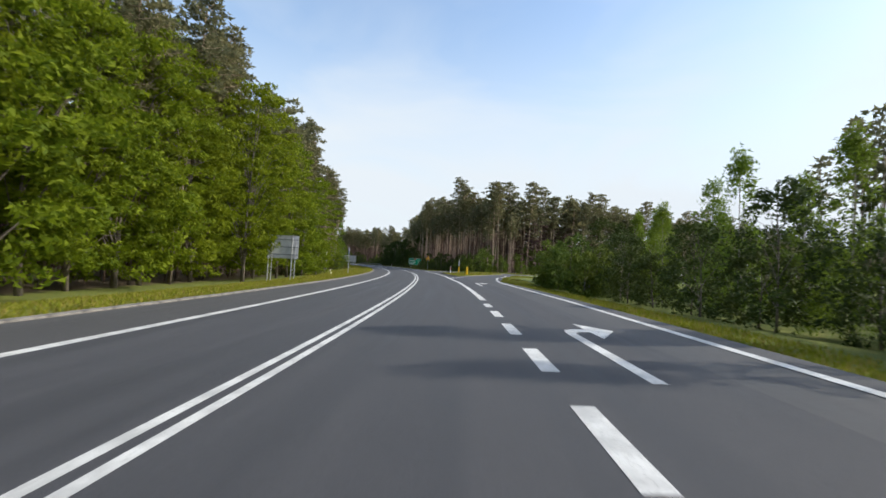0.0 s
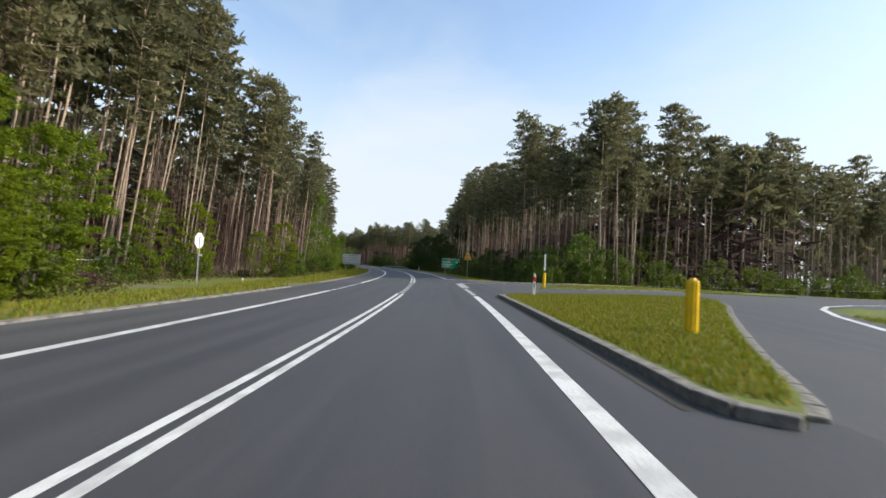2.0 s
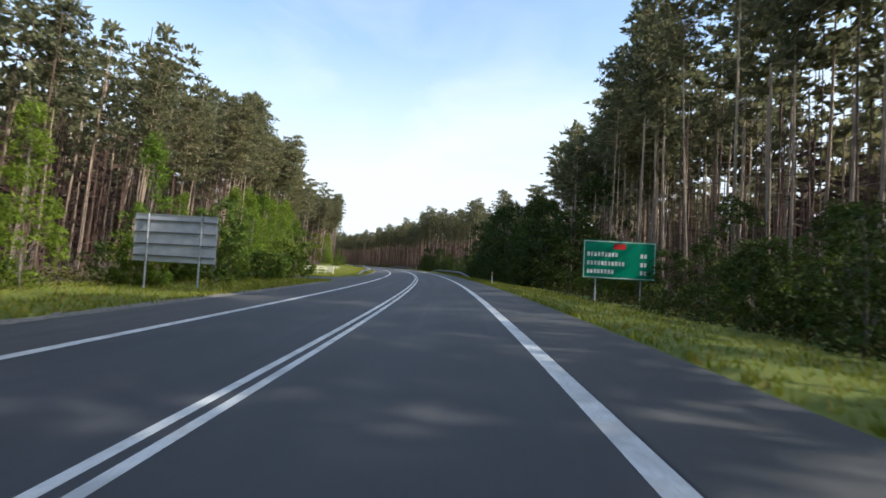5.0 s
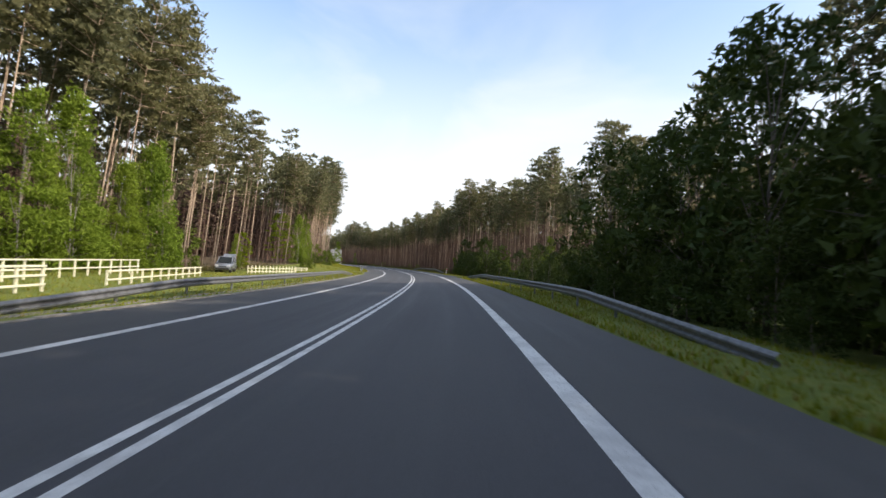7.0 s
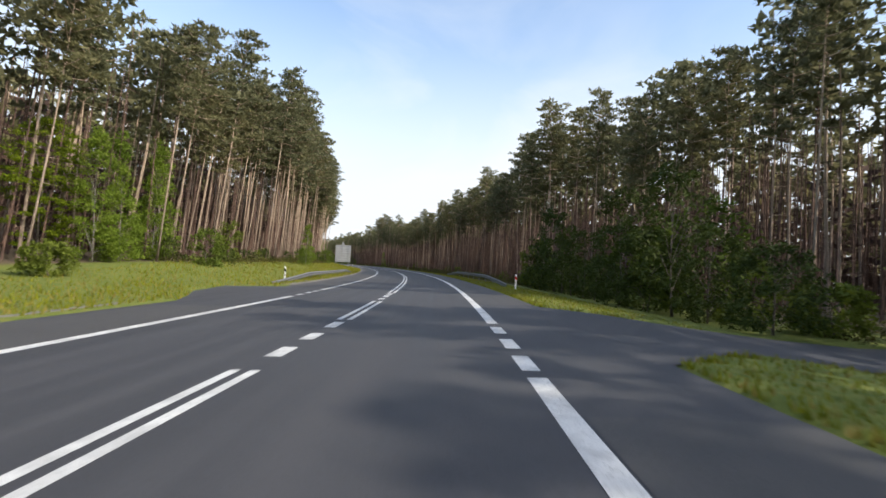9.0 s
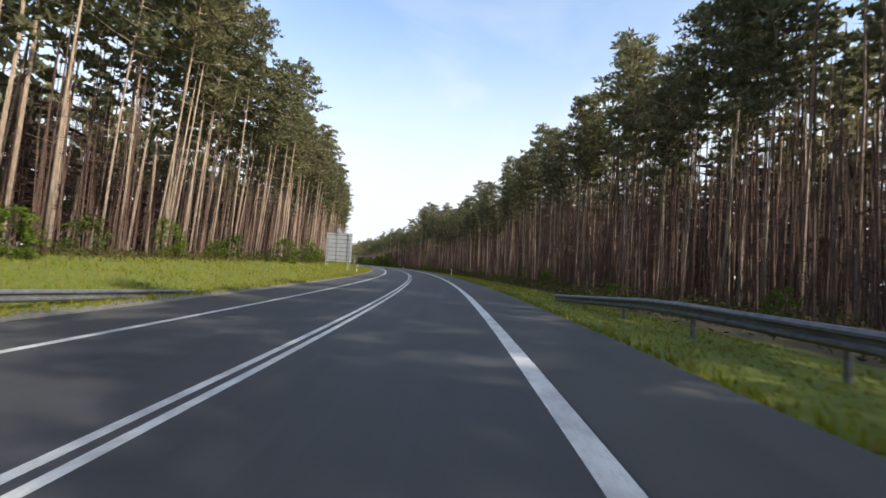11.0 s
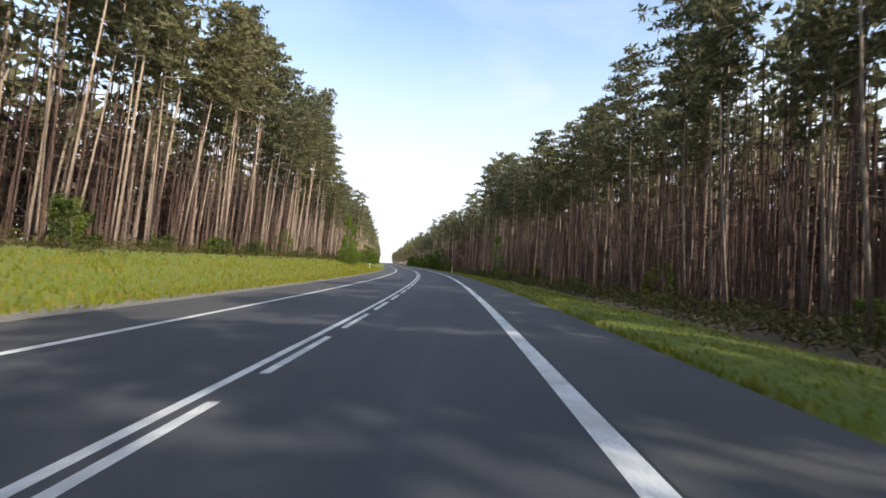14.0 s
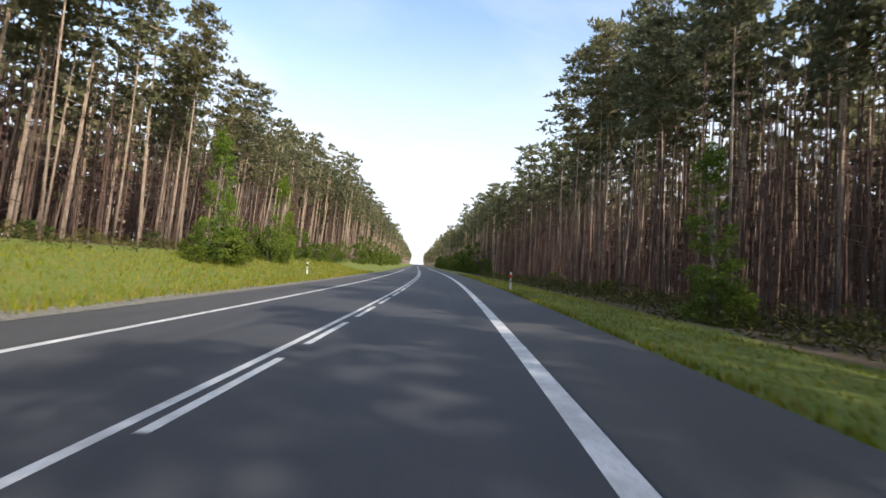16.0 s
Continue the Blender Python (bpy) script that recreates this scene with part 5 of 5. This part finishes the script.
def deer_sign(s, d):
    """Yellow warning triangle with a dark leaping animal reduced to a plain shape, and a plate below."""
    g = thing("road_sign", "yellow triangular animal warning sign with a plate on a pole", "road sign")
    bm = bmesh.new()
    post_bar(bm, 0, 0.03, -0.5, 3.5, 0.032)
    part("pole", bm, SIGN_STEEL, g)
    z0, w, h = 2.66, 0.47, 0.86
    tri = lambda k: [(-w * k, z0 + h / 3 * (1 - k)), (w * k, z0 + h / 3 * (1 - k)), (0.035 * k, z0 + h / 3 * (1 - k) + h * k), (-0.035 * k, z0 + h / 3 * (1 - k) + h * k)]
    bm = bmesh.new()
    prism(bm, tri(1.0), -0.01, 0.0)
    p = part("panel", bm, SIGN_RED, g, "red-edged yellow triangle")
    bm = bmesh.new()
    prism(bm, tri(0.9), -0.0145, -0.0105)
    part("face", bm, SIGN_YELLOW, p)
    bm = bmesh.new()
    prism(bm, [(-0.2, z0 + 0.26), (-0.12, z0 + 0.16), (-0.05, z0 + 0.24), (0.06, z0 + 0.22), (0.2, z0 + 0.12), (0.13, z0 + 0.27), (0.05, z0 + 0.36), (-0.06, z0 + 0.37), (-0.1, z0 + 0.47), (-0.15, z0 + 0.44), (-0.13, z0 + 0.34)], -0.019, -0.015)
    part("symbol", bm, SIGN_BLACK, p)
    bm = bmesh.new()
    box(bm, (-0.47, -0.01, 2.36), (0.47, 0.0, 2.62), 0.003)
    q = part("plate", bm, SIGN_YELLOW, g, "yellow plate with dark marks")
    bm = bmesh.new()
    for x0, x1 in ((-0.36, -0.3), (-0.24, -0.06), (-0.02, 0.1), (0.14, 0.36)):
        prism(bm, [(x0, 2.43), (x1, 2.43), (x1, 2.55), (x0, 2.55)], -0.015, -0.011)
    part("marks", bm, SIGN_BLACK, q)
    g.matrix_basis = place(s, d, 0.1)
    return g


deer_sign(124.6, -5.55)


def green_board(s, d):
    """Green route board with rows of illegible place names."""
    g = thing("direction_sign", "green route board with white rows of writing on two posts", "road sign")
    w, z0, z1 = 4.2, 1.15, 3.35
    bm = bmesh.new()
    box(bm, (-w / 2, 0, z0), (w / 2, 0.03, z1), 0.01)
    p = part("board", bm, SIGN_GREEN, g)
    bm = bmesh.new()
    for (x0, a, x1, b) in ((-w / 2 + 0.05, z0 + 0.05, w / 2 - 0.05, z0 + 0.09), (-w / 2 + 0.05, z1 - 0.09, w / 2 - 0.05, z1 - 0.05), (-w / 2 + 0.05, z0 + 0.09, -w / 2 + 0.09, z1 - 0.09), (w / 2 - 0.09, z0 + 0.09, w / 2 - 0.05, z1 - 0.09)):
        prism(bm, [(x0, a), (x1, a), (x1, b), (x0, b)], -0.005, -0.001)
    part("border", bm, SIGN_WHITE, p, "thin white border")
    bm = bmesh.new()
    prism(bm, [(-0.35, 2.87), (0.35, 2.87), (0.35, 3.17), (-0.35, 3.17)], -0.006, -0.001)
    part("route_field", bm, SIGN_RED, p, "red route field")
    for x0, x1, z in ((-1.85, -0.25, 2.42), (-1.85, 0.15, 1.92), (-1.85, -0.3, 1.45)):
        bm = bmesh.new()
        k = x0
        while k < x1:
            prism(bm, [(k, z), (k + 0.14, z), (k + 0.14, z + 0.24), (k, z + 0.24)], -0.006, -0.001)
            k += 0.2
        part("writing", bm, SIGN_WHITE, p, "illegible white letters")
        bm = bmesh.new()
        for x in (1.2, 1.42):
            prism(bm, [(x, z), (x + 0.15, z), (x + 0.15, z + 0.24), (x, z + 0.24)], -0.006, -0.001)
        part("figures", bm, SIGN_WHITE, p)
    for x in (-1.3, 1.3):
        bm = bmesh.new()
        post_bar(bm, x, 0.1, -1.0, z1, 0.05)
        part("upright", bm, SIGN_STEEL, g)
    g.matrix_basis = place(s, d, 0.3)
    return g


green_board(168.0, -9.7)


def track_barrier(a, b, high):
    """A pale pole across a forest track, on two short posts with braces."""
    g = thing("barrier", "pale wooden pole barrier across the forest track", "barrier")
    xa, ya = road_xy(*a)
    xb, yb = road_xy(*b)
    ln = math.hypot(xb - xa, yb - ya)
    bm = bmesh.new()
    tube(bm, [(-0.4, 0, high), (ln / 2, 0, high - 0.03), (ln + 0.4, 0, high + 0.01)], [0.06, 0.055, 0.05], 10)
    part("pole", bm, WHITE_PAINT, g, "white-painted pole")
    for x in (0.0, ln):
        bm = bmesh.new()
        box(bm, (x - 0.07, 0.06, -0.4), (x + 0.07, 0.2, high + 0.08), 0.012)
        part("post", bm, OAK_BARK, g)
        bm = bmesh.new()
        tube(bm, [(x, 0.2, 0.7), (x, 0.75, -0.1)], [0.04, 0.04], 7)
        part("brace", bm, OAK_BARK, g)
    g.matrix_basis = Matrix.Translation((float(xa), float(ya), float(gz(*a)))) @ Matrix.Rotation(math.atan2(yb - ya, xb - xa), 4, "Z")
    return g


track_barrier((86.6, 24.3), (90.7, 23.5), 1.5)


def brush_pile(s, d, long, high, seed):
    """A heap of cut dark branches."""
    rng = np.random.default_rng(seed)
    g = thing("brush_pile", "dark heap of cut branches on the grass", "brush pile")
    bm = bmesh.new()
    for _ in range(110):
        x, y = rng.normal() * long * 0.28, rng.normal() * 0.45
        z = high * max(0.05, 1 - (x / long * 1.9) ** 2) * rng.uniform(0.02, 0.9)
        a, ln = rng.normal() * 0.7, rng.uniform(0.4, 1.1)
        dx, dy, dz = math.cos(a) * ln / 2, math.sin(a) * ln / 2, rng.uniform(-0.12, 0.12)
        tube(bm, [(x - dx, y - dy, max(0.0, z - dz)), (x, y, z + 0.02), (x + dx, y + dy, max(0.0, z + dz))], [0.022, 0.018, 0.006], 4, False)
    part("branches", bm, DARK_TWIGS, g)
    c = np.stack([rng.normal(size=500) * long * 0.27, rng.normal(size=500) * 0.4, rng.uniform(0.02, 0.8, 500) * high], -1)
    part_mesh("dead_leaves", leaf_mesh("dead_leaves", leaf_tris(c, 0.09, rng, 0.2, 0.5)), DARK_TWIGS, g)
    g.matrix_basis = place(s, d, 0.0, 10)
    return g


brush_pile(84.6, 20.6, 2.6, 1.0, 5)


def marker_stub(s, d):
    """A short pale boundary marker in the grass."""
    g = thing("marker_stub", "short pale marker stub standing in the grass", "marker post", "marker stubs")
    bm = bmesh.new()
    box(bm, (-0.07, -0.07, -0.2), (0.07, 0.07, 0.33), 0.02)
    part("post", bm, CREAM_WOOD, g)
    bm = bmesh.new()
    box(bm, (-0.06, -0.06, 0.331), (0.06, 0.06, 0.37), 0.02)
    part("cap", bm, CREAM_WOOD, g)
    g.matrix_basis = place(s, d, 0.0, 20)
    return g


marker_stub(99.6, 16.9)
marker_stub(66.6, 13.3)


# ---------------------------------------------------------------- guard rails
def guard_rail(label, s0, s1, d, dip=(True, True)):
    """Corrugated steel rail on posts; the ends run down to the ground."""
    g = thing("guard_rail", label, "guard rail", "steel guard rails")
    prof = [(0.0, 0.155), (0.03, 0.15), (0.075, 0.10), (0.075, 0.06), (0.015, 0.03), (0.015, -0.03), (0.075, -0.06), (0.075, -0.10), (0.03, -0.15), (0.0, -0.155)]
    side = 1 if d < 0 else -1
    ss = along(s0, s1, 2.0)
    v, f = [], []

    def height(s):
        h = 0.49
        if dip[0]:
            h = min(h, 0.02 + (s - s0) / 11 * 0.49)
        if dip[1]:
            h = min(h, 0.02 + (s1 - s) / 11 * 0.49)
        return h
    for s in ss:
        for o, z in prof:
            for off in (0.0, -0.008):
                dd = d + side * (o + off)
                x, y = road_xy(s, dd)
                v.append((float(x), float(y), -BANK * d + height(s) + z))
    n = len(prof) * 2
    for i in range(len(ss) - 1):
        for j in range(len(prof) - 1):
            a = i * n + 2 * j
            f.append((a, a + n, a + n + 2, a + 2))
            f.append((a + 1, a + 3, a + n + 3, a + n + 1))
        for j in (0, len(prof) - 1):
            a = i * n + 2 * j
            f.append((a, a + 1, a + n + 1, a + n))
    bmm = mesh_from("rail", v, f)
    part_mesh("rail", bmm, GALVANISED, g)
    bm = bmesh.new()
    box(bm, (-0.05, -0.03, -0.7), (0.05, 0.03, 0.51), 0.008)
    me = bpy.data.meshes.new("post")
    bm.to_mesh(me)
    bm.free()
    me.materials.append(GALVANISED)
    for s in np.arange(s0 + 3, s1 - 1, 4.0):
        ob = new("post", me)
        ob.parent = g
        x, y = road_xy(s, d - side * 0.06)
        ob.matrix_basis = pose(float(x), float(y), -BANK * d + height(s) - 0.49, 0, 0, math.degrees(heading(s)) + 90)
    return g


guard_rail("galvanised steel guard rail beside the lay-by verge", 203.0, 258.0, 9.6)
guard_rail("galvanised steel guard rail at the wood's edge", 202.8, 256.0, -4.6)
guard_rail("galvanised steel guard rail running into the bend", 281.0, 327.0, 9.7)
guard_rail("galvanised steel guard rail running into the bend", 287.0, 330.0, -5.2)


# ---------------------------------------------------------------- lay-by: white timber fences and a parked car
def fence(label, a, b, spacing, tall, rails, spikes=0.0):
    """Post-and-rail fence from a to b, in road coordinates."""
    g = thing("fence", label, "fence", "cream fences of the lay-by")
    xa, ya = road_xy(*a)
    xb, yb = road_xy(*b)
    ln = math.hypot(xb - xa, yb - ya)
    n = max(2, int(ln / spacing) + 1)
    ang = math.atan2(yb - ya, xb - xa)
    z0 = float(gz((a[0] + b[0]) / 2, (a[1] + b[1]) / 2))
    bm = bmesh.new()
    box(bm, (-0.042, -0.042, -0.4), (0.042, 0.042, tall + spikes), 0.008)
    me = bpy.data.meshes.new("post")
    bm.to_mesh(me)
    bm.free()
    me.materials.append(CREAM_WOOD)
    for k in range(n):
        ob = new("post", me)
        ob.parent = g
        ob.matrix_basis = pose(ln * k / (n - 1), 0, 0)
    for z in rails:
        bm = bmesh.new()
        box(bm, (-0.08, -0.078, z - 0.038), (ln + 0.08, -0.043, z + 0.038), 0.006)
        part("rail", bm, CREAM_WOOD, g)
    g.matrix_basis = Matrix.Translation((float(xa), float(ya), z0)) @ Matrix.Rotation(ang, 4, "Z")
    return g


LAYBY_FENCE = "cream-painted timber post-and-rail fence of the lay-by"
fence(LAYBY_FENCE, (203.5, 12.7), (204.2, 15.7), 0.8, 0.98, (0.3, 0.62, 0.95))
fence(LAYBY_FENCE, (204.25, 15.75), (232.0, 21.8), 1.45, 0.98, (0.5, 0.95))
fence(LAYBY_FENCE, (203.6, 12.65), (213.0, 14.2), 1.3, 0.95, (0.28, 0.6, 0.92))
fence(LAYBY_FENCE, (217.5, 14.9), (231.8, 17.3), 1.2, 0.72, (0.3, 0.68))
fence("cream-painted timber fence with tall posts beside the car", (255.0, 21.3), (265.5, 18.0), 0.72, 0.7, (0.26, 0.66), 0.28)
fence("long low cream timber rail behind the lay-by", (265.7, 17.9), (268.6, 16.9), 1.2, 0.58, (0.3, 0.56))


def ring_bar(bm, y0, y1, r0, r1, n=24):
    """A ring round the y axis."""
    loops = []
    for y, r in ((y0, r0), (y0, r1), (y1, r1), (y1, r0)):
        loops.append([bm.verts.new((r * math.cos(k * 2 * math.pi / n), y, r * math.sin(k * 2 * math.pi / n))) for k in range(n)])
    for i in range(4):
        a, b = loops[i], loops[(i + 1) % 4]
        for k in range(n):
            bm.faces.new((a[k], a[(k + 1) % n], b[(k + 1) % n], b[k]))
    bmesh.ops.recalc_face_normals(bm, faces=bm.faces[:])
    return bm


def parked_car(s, d, turn):
    """A silver estate-bodied off-roader, nose along +x, tailgate raised."""
    g = thing("car", "silver off-road estate car parked with its tailgate open", "car")
    half = 0.88

    def loft(bm, rows):
        """Cross sections: x, then (half width, z) from sill to top, mirrored."""
        rings = []
        for x, sec in rows:
            pts = [(x, -w, z) for w, z in sec] + [(x, w, z) for w, z in sec[::-1]]
            rings.append([bm.verts.new(p) for p in pts])
        for r0, r1 in zip(rings, rings[1:]):
            for k in range(len(r0)):
                bm.faces.new((r0[k], r0[(k + 1) % len(r0)], r1[(k + 1) % len(r0)], r1[k]))
        bm.faces.new(rings[0])
        bm.faces.new(rings[-1][::-1])
        bmesh.ops.recalc_face_normals(bm, faces=bm.faces[:])
        return bm
    low = lambda x, top, w=half: (x, [(w - 0.12, 0.32), (w, 0.42), (w + 0.01, 0.7), (w - 0.04, top)])
    bm = loft(bmesh.new(), [low(-2.12, 0.86, 0.76), low(-2.05, 0.98), low(-1.0, 1.02), low(0.9, 1.0), low(1.9, 0.92), low(2.15, 0.78, 0.78), low(2.22, 0.62, 0.7)])
    bmesh.ops.bevel(bm, geom=bm.edges[:], offset=0.03, segments=2, affect="EDGES")
    part("body", bm, CAR_SILVER, g, smooth=True)
    bm = loft(bmesh.new(), [(-1.98, [(half - 0.06, 0.99), (half - 0.16, 1.6)]), (-1.9, [(half - 0.06, 1.0), (half - 0.17, 1.66)]), (0.15, [(half - 0.06, 1.0), (half - 0.17, 1.68)]), (1.05, [(half - 0.06, 1.0), (half - 0.1, 1.02)])])
    part("cabin", bm, WINDOW_GLASS, g, "dark tinted windows")
    bm = loft(bmesh.new(), [(-2.0, [(half - 0.17, 1.62), (half - 0.24, 1.68)]), (-1.0, [(half - 0.15, 1.67), (half - 0.24, 1.74)]), (0.2, [(half - 0.16, 1.66), (half - 0.26, 1.71)])])
    part("roof", bm, CAR_SILVER, g, smooth=True)
    for y in (-1, 1):
        for x0, x1 in ((-1.9, -1.75), (-0.85, -0.75), (0.2, 0.3)):
            bm = bmesh.new()
            tube(bm, [(x0 - 0.02, y * (half - 0.05), 1.0), (x1 - 0.1, y * (half - 0.155), 1.67)], [0.045, 0.04], 6)
            part("pillar", bm, CAR_SILVER, g)
        bm = bmesh.new()
        tube(bm, [(1.06, y * (half - 0.08), 1.02), (0.15, y * (half - 0.17), 1.68)], [0.045, 0.04], 6)
        part("pillar", bm, CAR_SILVER, g)
        bm = bmesh.new()
        box(bm, (0.62, y * 0.9 - 0.02 if y < 0 else 0.86, 1.03), (0.8, -0.86 if y < 0 else 1.02, 1.17), 0.02)
        part("mirror", bm, CAR_SILVER, g)
        bm = bmesh.new()
        tube(bm, [(-1.7, y * 0.62, 1.76), (-0.1, y * 0.62, 1.78)], [0.02, 0.02], 6)
        part("roof_rail", bm, DARK_PLASTIC, g)
        bm = bmesh.new()
        box(bm, (-1.3, y * 0.895 - 0.012, 0.33), (1.3, y * 0.895 + 0.012, 0.5), 0.01)
        part("sill_trim", bm, DARK_PLASTIC, g)
        bm = bmesh.new()
        box(bm, (2.08, y * 0.62 - 0.17, 0.68), (2.225, y * 0.62 + 0.17, 0.82), 0.03)
        part("headlamp", bm, LAMP_GLASS, g)
        bm = bmesh.new()
        box(bm, (-2.14, y * 0.72 - 0.08, 0.7), (-2.0, y * 0.72 + 0.08, 1.05), 0.02)
        part("tail_lamp", bm, TAIL_RED, g)
        for x in (-1.32, 1.36):
            bm = bmesh.new()
            ring_bar(bm, y * 0.74 - 0.11, y * 0.74 + 0.15 * 1, 0.2, 0.36)
            bmesh.ops.translate(bm, vec=(x, 0, 0.36), verts=bm.verts[:])
            wh = part("wheel", bm, RUBBER, g, "black tyre with alloy rim", smooth=False)
            bm = bmesh.new()
            r = bmesh.ops.create_cone(bm, cap_ends=True, segments=20, radius1=0.2, radius2=0.2, depth=0.2)
            bmesh.ops.transform(bm, matrix=Matrix.Translation((x, y * 0.74 + 0.02, 0.36)) @ Matrix.Rotation(math.pi / 2, 4, "X"), verts=bm.verts[:])
            part("rim", bm, GALVANISED, wh)
    bm = bmesh.new()
    box(bm, (2.1, -0.7, 0.34), (2.27, 0.7, 0.56), 0.03)
    part("front_bumper", bm, DARK_PLASTIC, g)
    bm = bmesh.new()
    box(bm, (-2.2, -0.74, 0.36), (-2.06, 0.74, 0.6), 0.03)
    part("rear_bumper", bm, DARK_PLASTIC, g)
    bm = bmesh.new()
    box(bm, (2.2, -0.4, 0.62), (2.25, 0.4, 0.74), 0.02)
    part("grille", bm, DARK_PLASTIC, g)
    bm = bmesh.new()
    box(bm, (-0.95, -0.68, -0.03), (0.0, 0.68, 0.04), 0.02, Matrix.Translation((-2.0, 0, 1.68)) @ Matrix.Rotation(0.32, 4, "Y"))
    part("tailgate", bm, CAR_SILVER, g, "raised tailgate")
    g.matrix_basis = place(s, d, 0.0, turn) @ Matrix.Diagonal((0.92, 1.0, 1.1, 1.0))
    return g


parked_car(256.2, 24.2, 279)


# ---------------------------------------------------------------- grass
def grass_field(name, label, zones, count, rng, height=(0.06, 0.17)):
    """Tufts of blades on the verges, one object."""
    vs = []
    for (s0, s1, d0, d1, share, tall) in zones:
        n = int(count * share)
        s = rng.uniform(s0, s1, n)
        d = np.where(abs(d0) < abs(d1), d0 + (d1 - d0) * rng.uniform(0, 1, n) ** 1.3, d1 + (d0 - d1) * rng.uniform(0, 1, n) ** 1.3)
        keep = ~on_asphalt(s, d) | poly_inside(inset(ISLAND, 0.96), s, d) | poly_inside(inset(ISLAND_FAR, 0.96), s, d)
        s, d = s[keep], d[keep]
        n = len(s)
        lift = np.where(poly_inside(ISLAND, s, d), 0.09, np.where(poly_inside(ISLAND_FAR, s, d), 0.05, 0.0))
        x, y = road_xy(s, d)
        z = gz(s, d) + lift
        h = rng.uniform(*height, n) * tall
        a = rng.uniform(0, 2 * np.pi, n)
        w = rng.uniform(0.008, 0.02, n) * (1 + tall)
        lean = rng.uniform(-0.5, 0.5, (n, 2)) * h[:, None]
        b0 = np.stack([x - w * np.cos(a), y - w * np.sin(a), z - 0.03], -1)
        b1 = np.stack([x + w * np.cos(a), y + w * np.sin(a), z - 0.03], -1)
        tp = np.stack([x + lean[:, 0], y + lean[:, 1], z + h], -1)
        vs.append(np.stack([b0, b1, tp], 1).reshape(-1, 3))
    me = leaf_mesh(name, np.concatenate(vs))
    me.materials.append(GRASS)
    return tagged(new(name, me), label, "grass", kind="stuff")


grass_field("grass", "fresh green verge grass with a few dry stalks", [
    (0, 62, 8.8, 15, 0.18, 1.0), (0, 56, -9, -5.4, 0.10, 1.0), (57, 82, -13, -2.4, 0.30, 0.75), (85, 97, -22, -3.6, 0.06, 0.9), (62, 195, 8.8, 17, 0.16, 1.3),
    (104, 200, -9, -3.4, 0.09, 1.0), (195, 260, 8.8, 26, 0.10, 1.0), (196, 285, -8, -3.4, 0.15, 0.8), (262, 400, 8.8, 18, 0.14, 1.4), (285, 400, -7.8, -3.3, 0.14, 0.8),
    (400, 520, 8.8, 16, 0.10, 1.7), (400, 520, -7.5, -3.3, 0.14, 0.75)], 240000, np.random.default_rng(4))
